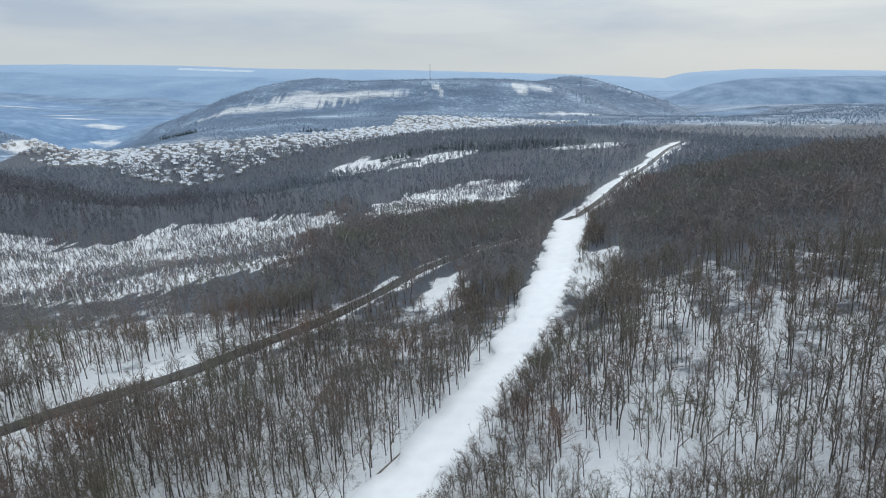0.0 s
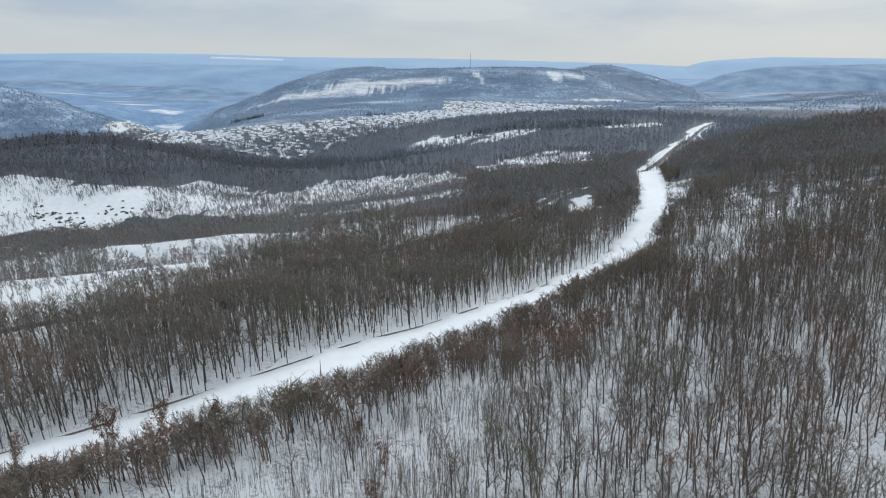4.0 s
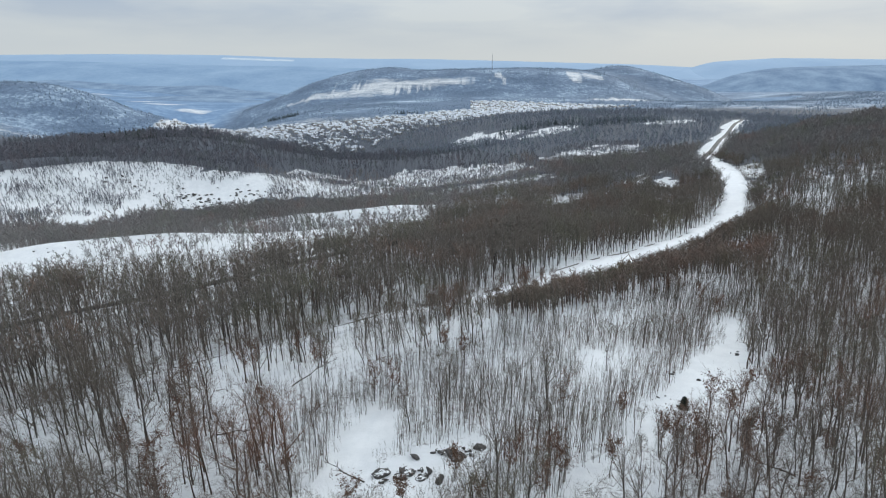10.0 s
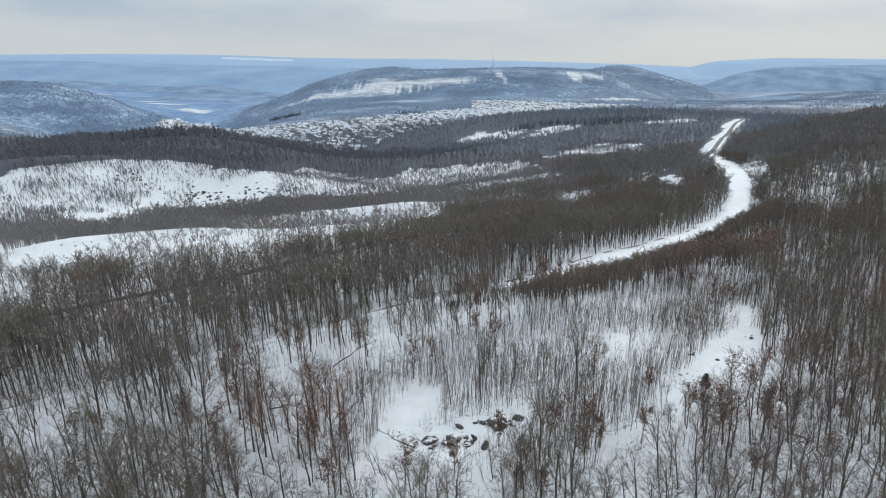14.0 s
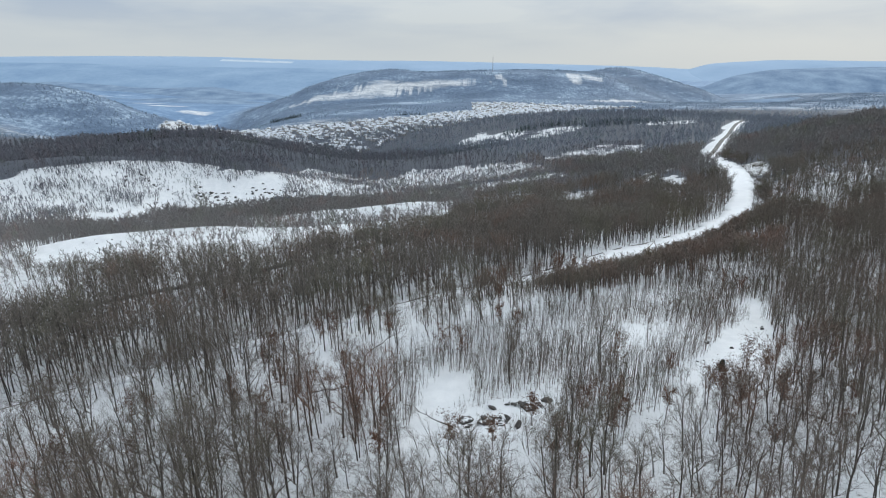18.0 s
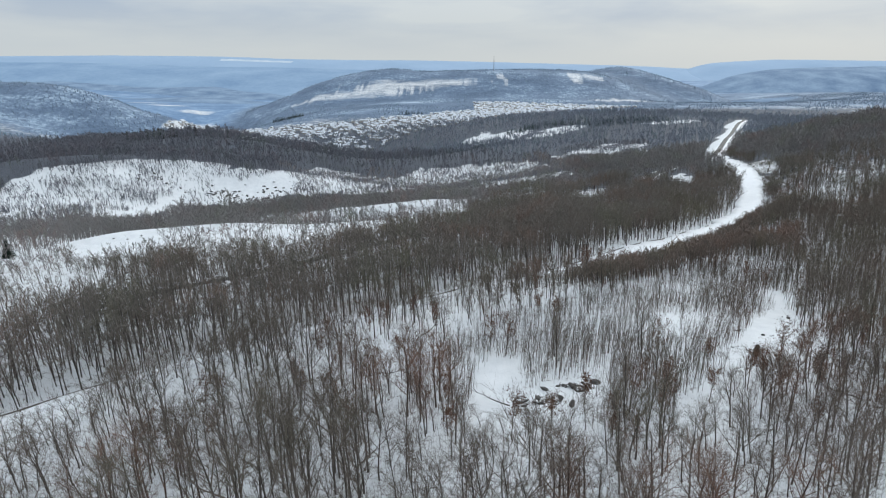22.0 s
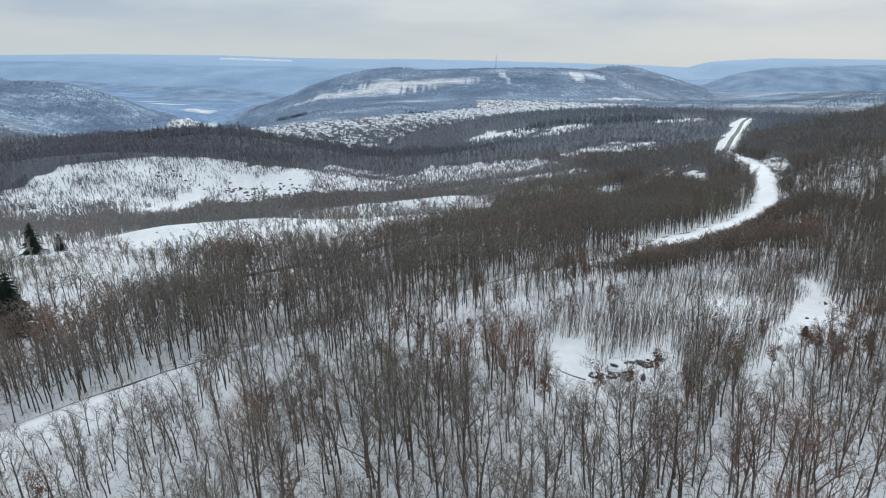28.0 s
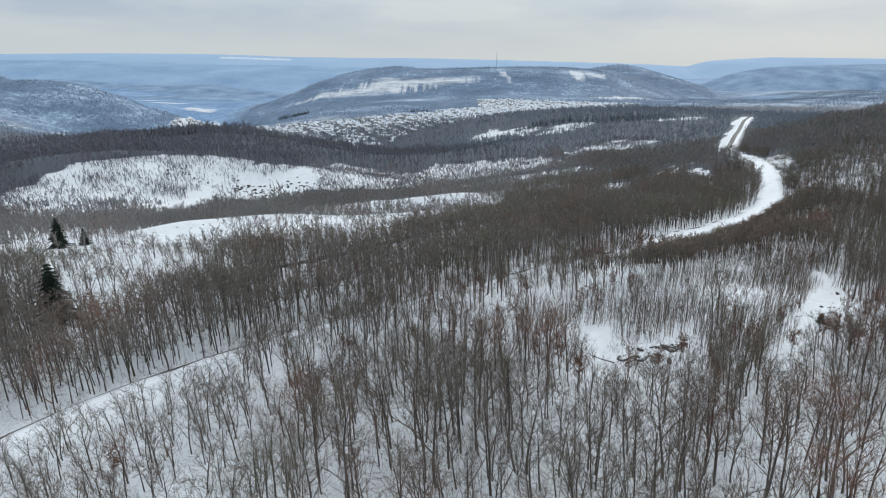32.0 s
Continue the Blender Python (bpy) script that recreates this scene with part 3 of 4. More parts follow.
# ---------------------------------------------------------------- trees
class Sticks:
    """Collects tapered branches, and single-blade twigs, as arrays of corners and triangles."""

    def __init__(self):
        self.co, self.tri, self.n = [], [], 0

    def limb(self, p, q, r0, r1, sides=3):
        p, q = np.array(p, float), np.array(q, float)
        d = q - p
        a = np.cross(d, (0.31, 0.93, 0.17))
        a /= np.linalg.norm(a) + 1e-9
        b = np.cross(d, a)
        b /= np.linalg.norm(b) + 1e-9
        ring = [(math.cos(6.2832 * k / sides), math.sin(6.2832 * k / sides)) for k in range(sides)]
        base = [p + r0 * (c * a + s * b) for c, s in ring]
        n = self.n
        if r1 <= 0:
            self.co += base + [q]
            self.tri += [(n + k, n + (k + 1) % sides, n + sides) for k in range(sides)]
            self.n += sides + 1
        else:
            self.co += base + [q + r1 * (c * a + s * b) for c, s in ring]
            for k in range(sides):
                j = (k + 1) % sides
                self.tri += [(n + k, n + j, n + sides + j), (n + k, n + sides + j, n + sides + k)]
            self.n += 2 * sides

    def twig(self, p, q, w, rng):
        d = q - p
        a = np.cross(d, rng.normal(0, 1, 3))
        a *= 0.5 * w / (np.linalg.norm(a) + 1e-9)
        n = self.n
        self.co += [p - a, p + a, q]
        self.tri.append((n, n + 1, n + 2))
        self.n += 3

    def arrays(self):
        return np.array(self.co), np.array(self.tri, dtype=np.int64)


def tilted(d, rng, spread):
    v = np.array(d) + rng.normal(0, spread, 3)
    return v / np.linalg.norm(v)


def bare_tree(seed, height, limbs, boughs, twigs, stem=1.0, fine=0.022, sides=4, joints_n=5):
    """A leafless tree: a bent tapered trunk, steep limbs and a haze of twigs; trunk and crown. fine: width of a twig."""
    rng = np.random.default_rng(seed)
    trunk, crown = Sticks(), Sticks()
    p, d, r = np.array((0, 0, -0.4)), tilted((0, 0, 1), rng, 0.03), 0.0105 * height * stem
    joints = [(p, r)]
    n = joints_n
    fork = rng.uniform() < 0.35
    for k in range(n):
        q = p + d * (height * 0.84 / n)
        r1 = r * (0.86 if k < n / 2 else 0.62 if k < n - 1 else 0.2)
        trunk.limb(p, q, r, r1, sides)
        p, r, d = q, r1, tilted(d + np.array((0, 0, 0.2)), rng, 0.07)
        joints.append((p, r))
    start = rng.uniform(0.28, 0.48)
    for k in range(limbs):
        f = min(start + (1 - start) * (k + rng.uniform(0, 0.9)) / limbs, 0.97)
        j = f * n
        i = min(int(j), n - 1)
        base = joints[i][0] + (joints[i + 1][0] - joints[i][0]) * (j - i)
        a = rng.uniform(0, 6.2832) + 2.4 * k
        out = rng.uniform(0.3, 0.95)
        d = np.array((math.cos(a) * out, math.sin(a) * out, 1.0))
        d /= np.linalg.norm(d)
        length = height * rng.uniform(0.26, 0.40) * (1.25 - 0.6 * f)
        rad = 0.0042 * height * stem * (1.25 - 0.6 * f)
        if fork and k == 0:
            length, rad = length * 1.6, rad * 1.6
        mid = base + d * length * 0.5
        d2 = tilted(d + np.array((0, 0, 0.38)), rng, 0.16)
        tip = mid + d2 * length * 0.5
        if fine < 0.06:
            crown.limb(base, mid, rad, rad * 0.6)
            crown.limb(mid, tip, rad * 0.6, 0)
        else:
            crown.twig(base, tip, rad * 2.4, rng)
        for _ in range(boughs):
            g = rng.uniform(0.2, 1.0)
            b0 = base + (mid - base) * g * 2 if g < 0.5 else mid + (tip - mid) * (g - 0.5) * 2
            d3 = tilted(d2 + np.array((0, 0, 0.05)), rng, 0.55)
            l3 = length * rng.uniform(0.30, 0.62)
            b1 = b0 + d3 * l3
            crown.twig(b0, b1, max(rad * 0.9, fine * 1.5), rng)
            for _ in range(twigs):
                t0 = b0 + (b1 - b0) * rng.uniform(0.1, 1.0)
                crown.twig(t0, t0 + tilted(d3, rng, 0.55) * l3 * rng.uniform(0.4, 0.95), fine, rng)
    return trunk.arrays(), crown.arrays()


def joined(a, b):
    """Trunk and crown in one, with the number of the trunk's triangles."""
    return np.vstack([a[0], b[0]]), np.vstack([a[1], b[1] + len(a[0])]), len(a[1])


NEAR = [bare_tree(10 + k, 7.6 + 0.35 * (k % 5), 9 + k % 4, 6, 8, 1.15, 0.018) for k in range(12)]
NEAR_JOINED = [joined(*t) for t in NEAR]
NEAR_LIGHT = [joined(*bare_tree(25 + k, 8.0, 9, 5, 5, 1.15, 0.027, 3, 4)) for k in range(10)]
MID = [joined(*bare_tree(40 + k, 8.0, 8, 4, 3, 1.15, 0.068, 3, 3)) for k in range(10)]
LOW = [joined(*bare_tree(70 + k, 8.0, 7, 7, 0, 1.15, 0.14, 3, 2)) for k in range(8)]
FAR = [joined(*bare_tree(90 + k, 8.0, 5, 4, 0, 1.3, 0.27, 3, 1)) for k in range(6)]


def scatter(x0, x1, y0, y1, step, seed):
    """Jittered places on a grid."""
    rng = np.random.default_rng(seed)
    X, Y = np.meshgrid(np.arange(x0, x1, step), np.arange(y0, y1, step))
    x, y = X.ravel() + rng.uniform(-0.48, 0.48, X.size) * step, Y.ravel() + rng.uniform(-0.48, 0.48, X.size) * step
    clumps = np.clip(0.78 + 1.3 * (noise2(x, y, 24, 31) - 0.5) + 1.3 * (noise2(x, y, 8, 33) - 0.5), 0.25, 1)
    kind = kind_at(x, y)
    clumps = np.where(kind == DENSE, np.clip(1.15 * clumps + 0.15, 0, 1), np.where(kind == POLES, 0.11, np.where(kind == THIN, np.where(y > 100, 0.62, 0.5) * clumps, np.where(kind == LIGHT, np.where(x < 0, 0.85, 0.66) * clumps, clumps))))
    keep = rng.uniform(0, 1, x.size) < clumps * (1 - clearing(x, y) * 1.02)
    return x[keep], y[keep], rng


def seen(x, y):
    """Nearest distance ahead of the flown line, for choosing how finely a stand is built."""
    d = np.full(x.shape, 1e9)
    for cx, cy in ((104, 146), (104, 128), (100, 111), (90, 98), (79, 86), (65, 66), (50, 46), (24, 24), (12, 12), (0, 0), (-16, -12), (-31, -23)):
        r, a = np.hypot(x - cx, y - cy), np.degrees(np.arctan2(x - cx, y - cy))
        d = np.where((np.abs(a + 0.8) < 42) & (r > 37), np.minimum(d, r), d)
    return d


# low scrubby woods: x, y, half length, half width, turn, loss of height
THICKETS = [(-150, 262, 75, 30, 22, 0.35), (-70, 320, 80, 30, 15, 0.4), (-118, 112, 40, 20, 10, 0.45), (-60, 145, 62, 18, 18, 0.5), (-30, 250, 60, 20, 20, 0.3), (0, 74, 26, 12, 35, 0.3), (30, 84, 20, 14, 60, 0.3), (-100, 124, 26, 14, 10, 0.6), (110, 280, 20, 16, 50, 0.5), (156, 296, 16, 10, 10, 0.5), (60, 660, 60, 24, 10, 0.4)]


def stature(x, y):
    """How tall trees grow at a place: low scrub along the camera side of the cleared strip."""
    d, w = beside(x, y, STRIP)
    lee = np.full(np.shape(x), False)
    best = np.full(np.shape(x), 1e9)
    for p, q in zip(STRIP[:-1], STRIP[1:]):
        mx, my = (p[:2] + q[:2]) / 2
        r = np.hypot(x - mx, y - my)
        side = (q[0] - p[0]) * (y - my) - (q[1] - p[1]) * (x - mx) > 0
        lee = np.where(r < best, side, lee)
        best = np.minimum(best, r)
    low, tall = np.clip(np.where(y > 225, 0.4, 0.2) + (d - w) / np.where(y < 150, 34, 18), 0.2, 1), np.ones(np.shape(x))
    for o in THICKETS:
        tall = np.minimum(tall, 1 - o[5] * oval(x, y, *o[:5]))
    r = np.hypot(x + 10, y + 10) + 1e-6
    reach = 8.5 * r / (37 - land(x, y))
    for f in (0.1, 0.22, 0.35, 0.5, 0.65, 0.8, 0.95):
        beyond = kind_at(x + (x + 10) / r * reach * f, y + (y + 10) / r * reach * f)
        tall = np.where(beyond == OPEN, np.minimum(tall, np.maximum(f, np.where((x > -45) | (y > 90), 0.32, 0.7))), tall)
        tall = np.where(((beyond == SNOWY) & (y > 240)) | ((beyond == THIN) & (y > 85)), np.minimum(tall, max(f, 0.5)), tall)
    return tall * np.where(lee, np.where(x + y > 97, low, np.clip(0.45 + (d - w) / 16, 0.45, 1)), 1.0) * (0.78 + 0.44 * noise2(x, y, 48, 3))


def stand(name, variants, x, y, rng, mat, label, size=1.0, slant=(-0.055, 0.0)):
    """Joins many trees of one stand into one object."""
    if not len(x):
        return None
    z = land(x, y)
    which = rng.integers(0, len(variants), len(x))
    cos, tris, base = [], [], 0
    woody = []
    for k, (co, tri, *stems) in enumerate(variants):
        m = which == k
        n = int(m.sum())
        if not n:
            continue
        a = rng.uniform(0, 6.2832, n)
        s = size * rng.uniform(0.66, 1.22, n) * stature(x[m], y[m])
        w = s ** 0.6 * rng.uniform(0.85, 1.2, n)
        c, sn = np.cos(a) * w, np.sin(a) * w
        lean = rng.normal(0, 0.022, (2, n)) + np.array(slant)[:, None] * rng.uniform(0.4, 1.4, n)
        X = co[None, :, 0] * c[:, None] - co[None, :, 1] * sn[:, None] + x[m][:, None] + lean[0][:, None] * co[None, :, 2]
        Y = co[None, :, 0] * sn[:, None] + co[None, :, 1] * c[:, None] + y[m][:, None] + lean[1][:, None] * co[None, :, 2]
        Z = co[None, :, 2] * s[:, None] + z[m][:, None]
        cos.append(np.stack([X, Y, Z], -1).reshape(-1, 3))
        tris.append((tri[None] + (np.arange(n) * len(co))[:, None, None]).reshape(-1, 3) + base)
        base += n * len(co)
        woody.append(np.tile((np.arange(len(tri)) < (stems[0] if stems else 0)).astype(np.int32), n))
    me = mesh_of(name, np.vstack(cos), np.vstack(tris), smooth=False)
    me.materials.append(mat)
    me.materials.append(BARK if mat in (TWIG, GREY_HAZE_TWIG) else mat)
    me.polygons.foreach_set("material_index", np.concatenate(woody))
    return tagged(new(name, me), label, "woods", kind="stuff")


def woods(name, variants, step, lo, hi, mat, label, seed, box, cell, size=1.0, mask=None):
    x, y, rng = scatter(*box, step, seed)
    d = seen(x, y)
    keep = (d >= lo) & (d < hi)
    if mask is not None:
        keep &= mask(x, y)
    x, y = x[keep], y[keep]
    ix, iy = np.floor(x / cell), np.floor(y / cell)
    for key in sorted(set(zip(ix.tolist(), iy.tolist()))):
        m = (ix == key[0]) & (iy == key[1])
        stand(name, variants, x[m], y[m], rng, mat, label, size)


def thing_tree(k):
    t = new("tree")
    for nm, (co, tri), mat in (("trunk", NEAR[k][0], BARK), ("crown", NEAR[k][1], TWIG)):
        me = mesh_of(nm, co, tri, smooth=False)
        me.materials.append(mat)
        new(nm, me).parent = t
    return tagged(t, "tall leafless deciduous tree standing in snow, grey-brown bark", "tree", "trees of the near wood")


FOREGROUND = lambda x, y: (np.abs(x + 8) < 42) & (y > 20) & (y < 66)
x, y, rng = scatter(-50, 36, 20, 66, 2.1, 21)
d = seen(x, y)
keep = FOREGROUND(x, y) & (d < 80)
x, y = x[keep], y[keep]
kinds = [thing_tree(k) for k in range(len(NEAR))]
order = rng.permutation(len(x))
chosen, rest = order[:300], order[300:]
z, tall = land(x, y), stature(x, y)
for i, j in enumerate(chosen):
    s = float(rng.uniform(0.66, 1.22) * tall[j])
    m = pose(x[j], y[j], z[j], 0, -3.2, 0) @ pose(0, 0, 0, rng.normal(0, 2), rng.normal(0, 2), rng.uniform(0, 360))
    if i < len(kinds):
        o = kinds[i]
        o.matrix_basis = m
    else:
        o = copy_thing(kinds[i % len(kinds)], m)
    o.scale = (s, s, s)
stand("woodland", NEAR_JOINED, x[rest], y[rest], rng, TWIG, "close stand of leafless grey-brown trees in snow")
woods("woodland", NEAR_LIGHT, 1.95, 0, 74, TWIG, "close stand of leafless grey-brown trees in snow", 31, (-140, 220, 10, 260), 60, mask=lambda x, y: ~FOREGROUND(x, y))
# each farther belt takes a twig colour with more haze painted in
woods("woodland", MID, 1.7, 74, 150, GREY_HAZE_TWIG, "leafless winter woodland with snow between the trunks", 32, (-260, 330, 10, 360), 90)
woods("woodland", LOW, 2.1, 150, 330, MID_HAZE_TWIG, "leafless winter woodland on the slopes", 33, (-420, 420, 10, 520), 150)
woods("woodland", FAR, 3.3, 330, 720, FAR_HAZE_TWIG, "distant leafless woodland on the hills", 34, (-650, 700, 10, 900), 300, 1.0, mask=lambda x, y: y + 0.6 * x < 520)
woods("woodland", FAR, 4.2, 330, 760, RIDGE_HAZE_TWIG, "hazy leafless woodland on the ridge beyond the valley", 35, (-650, 760, 10, 950), 300, 1.0, mask=lambda x, y: y + 0.6 * x >= 520)
# thin scattered trees on the old quarry's snowy slope
rng = np.random.default_rng(36)
x, y = rng.uniform(-270, 175, 105000), rng.uniform(235, 575, 105000)
k = (kind_at(x, y) == SNOWY) & (noise2(x, y, 34, 37) + rng.normal(0, 0.3, x.size) > 0.42)
POLE = [joined(*bare_tree(110 + i, 6.0, 4, 3, 0, 2.4, 0.17, 3, 1)) for i in range(6)]
stand("slope_trees", POLE, x[k], y[k], rng, FAR_HAZE_TWIG, "thin bare trees scattered over a snowy quarry slope", 0.75)
SAPLING = []
for k in range(8):
    rng = np.random.default_rng(500 + k)
    s = Sticks()
    top = np.array((rng.normal(0, 0.2), rng.normal(0, 0.2), rng.uniform(2.2, 4.2)))
    s.twig(np.array((0, 0, -0.2)), top, 0.05, rng)
    for _ in range(9):
        p = top * rng.uniform(0.25, 0.85)
        s.twig(p, p + tilted((0, 0, 1.6), rng, 0.4) * rng.uniform(0.5, 1.2), 0.024, rng)
    SAPLING.append(s.arrays())


def saplings(box, step, seed, hi):
    rng = np.random.default_rng(seed)
    X, Y = np.meshgrid(np.arange(box[0], box[1], step), np.arange(box[2], box[3], step))
    x, y = X.ravel() + rng.uniform(-0.5, 0.5, X.size) * step, Y.ravel() + rng.uniform(-0.5, 0.5, X.size) * step
    keep = (rng.uniform(0, 1, x.size) < np.clip(noise2(x, y, 12, 41) * 1.3 - 0.15 + 0.35 * young(x, y), 0, 1) * np.clip(1.06 - clearing(x, y) * 1.1, 0, 1)) & (seen(x, y) < hi)
    stand("undergrowth", SAPLING, x[keep], y[keep], rng, TWIG, "thin bare saplings and brushwood in the snow", 0.95)


saplings((-110, 200, 10, 250), 1.4, 51, 150)
saplings((-26, 66, 46, 124), 0.9, 52, 150)
# straight thin poles that lean down the slope
YOUNG = []
for k in range(10):
    rng = np.random.default_rng(540 + k)
    s = Sticks()
    top = np.array((rng.normal(0, 0.15), rng.normal(0, 0.15), rng.uniform(3.2, 5.2)))
    s.twig(np.array((0, 0, -0.2)), top, 0.062, rng)
    for _ in range(10):
        p = top * rng.uniform(0.35, 0.95)
        s.twig(p, p + tilted((0, 0, 1.8), rng, 0.35) * rng.uniform(0.5, 1.3), 0.028, rng)
    YOUNG.append(s.arrays())
rng = np.random.default_rng(53)
x, y = rng.uniform(-20, 70, 36000), rng.uniform(40, 128, 36000)
k = (kind_at(x, y) == POLES) & (noise2(x, y, 9, 42) + 0.7 * (noise2(x, y, 3.0, 43) - 0.5) > rng.uniform(0.1, 0.82, x.size))
stand("undergrowth", YOUNG, x[k], y[k], rng, TWIG, "dense thin young poles rising from the snow", 0.95, (0.03, -0.04))

# scrub along the strip
rng = np.random.default_rng(61)
x, y = rng.uniform(-20, 200, 40000), rng.uniform(84, 420, 40000)
d, w = beside(x, y, STRIP)
keep = (d > w + 0.3) & (d < w + 12) & (stature(x, y) < 0.62) & (noise2(x, y, 16, 62) + rng.normal(0, 0.1, x.size) > 0.34)
stand("scrub", MID, x[keep], y[keep], rng, TWIG, "low bare scrub along the edge of the snowy strip", 1.15)

# close brown brush below the strip's near edge
x, y = rng.uniform(-8, 115, 30000), rng.uniform(72, 206, 30000)
d, w = beside(x, y, STRIP)
near = (x + 7) * (161.5 - 94) - (y - 94) * (61.5 + 7) > 0
keep = near & (d > w + 1.0) & (kind_at(x, y) == DENSE) & (stature(x, y) < 0.75) & (rng.uniform(0, 1, x.size) < 0.12 + 0.4 * (noise2(x, y, 9, 45) - 0.4))
stand("scrub", LOW, x[keep], y[keep], rng, BRUSH, "close brown brush below the edge of the snowy strip", 1.2)

# brownish brush along the bank where the strip narrows
x, y = rng.uniform(-90, 6, 26000), rng.uniform(20, 106, 26000)
d, w = beside(x, y, STRIP)
side = (x + 7) * (94 - 45) - (y - 94) * (-7 + 68) < 0
keep = side & (d > w + 0.4) & (d < w + 2.2) & (rng.uniform(0, 1, x.size) < 0.55)
stand("scrub", SAPLING, x[keep], y[keep], rng, BRUSH, "brown bare brush along the bank", 0.55)


# ---------------------------------------------------------------- far ranges
def range_of(name, points, y, depth, mat, label, clearing_at=None):
    """A far ridge: its skyline as (x, height) stops, falling away towards the eye."""
    xs = np.linspace(points[0][0], points[-1][0], 160)
    top = np.interp(xs, [p[0] for p in points], [p[1] for p in points])
    top = np.convolve(np.pad(top, 4, mode="edge"), np.ones(9) / 9, mode="valid") + 2.5 * (noise2(xs, 0 * xs, 180, 8) - 0.5)
    k = np.linspace(0, 1, 14)
    X = np.repeat(xs[None], 14, 0)
    fold = (noise2(X, 900 * k[:, None] + 0 * X, 420, 4) - 0.5) * depth * 0.10
    Y = y - depth * (1 - k[:, None]) + fold * (1 - k[:, None])
    Z = -100 + (top[None] + 100) * np.sin(k[:, None] * 1.5708) ** 1.1
    co = np.stack([X, Y, Z], -1).reshape(-1, 3)
    i = (np.arange(13)[:, None] * 160 + np.arange(159)[None, :]).ravel()
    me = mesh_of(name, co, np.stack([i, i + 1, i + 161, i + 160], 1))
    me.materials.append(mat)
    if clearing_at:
        me.materials.append(RANGE_HAZE_SNOW)
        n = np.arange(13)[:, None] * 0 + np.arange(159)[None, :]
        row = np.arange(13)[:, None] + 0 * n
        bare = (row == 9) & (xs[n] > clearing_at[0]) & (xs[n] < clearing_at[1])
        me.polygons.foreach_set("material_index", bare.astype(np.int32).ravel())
    return tagged(new(name, me), label, "far hills", kind="structure")


# ridges one behind another, each with haze painted into its blue
range_of("backdrop", [(-3800, 105), (-2300, 118), (-1500, 112), (-900, 92), (0, 84), (900, 62), (1350, 50), (1900, 20), (2700, 20)], 4300, 900, RANGE_HAZE_PALE, "wooded plateau far behind the valley, coloured pale blue for haze", (-1420, -960))
range_of("backdrop", [(-3400, 60), (-2400, 70), (-1900, 64), (-1300, 46), (-800, 40), (-300, 26), (200, 0), (500, -40)], 3400, 800, RANGE_HAZE_BLUE, "wooded slopes across the far valley, coloured blue for haze")
range_of("backdrop", [(-2600, -18), (-2100, -30), (-1700, -20), (-1300, -46), (-1050, -40), (-800, -62), (-420, -85)], 2850, 420, RANGE_HAZE_WOOD, "wooded spurs across the valley, coloured dark blue for haze")
range_of("backdrop", [(-2300, -40), (-1700, -52), (-1350, -48), (-1100, -66), (-850, -60), (-600, -80), (-420, -95)], 2250, 300, RANGE_HAZE_WOOD, "low wooded hills beside the far valley floor")
range_of("backdrop", [(1100, -70), (1450, -4), (1700, 66), (2100, 90), (2700, 84), (3600, 70)], 4100, 700, RANGE_HAZE_PALE, "mountain on the far skyline, coloured pale blue for haze")
range_of("backdrop", [(700, -75), (860, -30), (960, 10), (1080, 32), (1300, 40), (1700, 46), (2300, 40)], 2150, 500, RANGE_HAZE_WOOD, "wooded hill with snowy slopes, coloured blue-grey for haze")
range_of("backdrop", [(560, -60), (800, -42), (1000, -30), (1300, -20), (1800, -10)], 1650, 300, RANGE_HAZE_WOOD, "low wooded foothills below the mountain")



# ---------------------------------------------------------------- conifers
def spruce_arrays(seed, height, whorls, boughs, sprays):
    rng = np.random.default_rng(seed)
    trunk, crown = Sticks(), Sticks()
    trunk.limb((0, 0, -0.3), (0, 0, height), 0.02 * height, 0, 5)
    for k in range(whorls):
        f = 0.08 + 0.90 * k / whorls
        z, reach = height * f, height * 0.24 * (1 - f) ** 0.8 + 0.12
        for j in range(boughs):
            a = 6.2832 * (j + 0.5 * (k % 2)) / boughs + rng.normal(0, 0.18)
            L = reach * rng.uniform(0.75, 1.15)
            tip = np.array((math.cos(a) * L, math.sin(a) * L, z - L * rng.uniform(0.15, 0.45)))
            base = np.array((0, 0, z + 0.10 * L))
            crown.limb(base, tip, 0.055 * height * (1 - f) ** 0.5 + 0.05, 0)
            for s in range(sprays):
                g = rng.uniform(0.3, 0.95)
                p = base + (tip - base) * g
                b = a + rng.choice((-1, 1)) * rng.uniform(0.5, 1.0)
                q = p + np.array((math.cos(b), math.sin(b), -0.35)) * L * rng.uniform(0.2, 0.42)
                crown.limb(p, q, 0.022 * height * (1 - 0.6 * f), 0)
    return trunk.arrays(), crown.arrays()


def spruce(seed, x, y, height, label, fine=True):
    t = new("spruce")
    a, b = spruce_arrays(seed, height, 15 if fine else 8, 9 if fine else 6, 5 if fine else 1)
    for nm, (co, tri), mat in (("trunk", a, BARK), ("crown", b, NEEDLE)):
        me = mesh_of(nm, co, tri, smooth=False)
        me.materials.append(mat)
        new(nm, me).parent = t
    t.matrix_basis = pose(x, y, float(land(np.array(x), np.array(y))))
    return tagged(t, label, "spruce", "spruces")


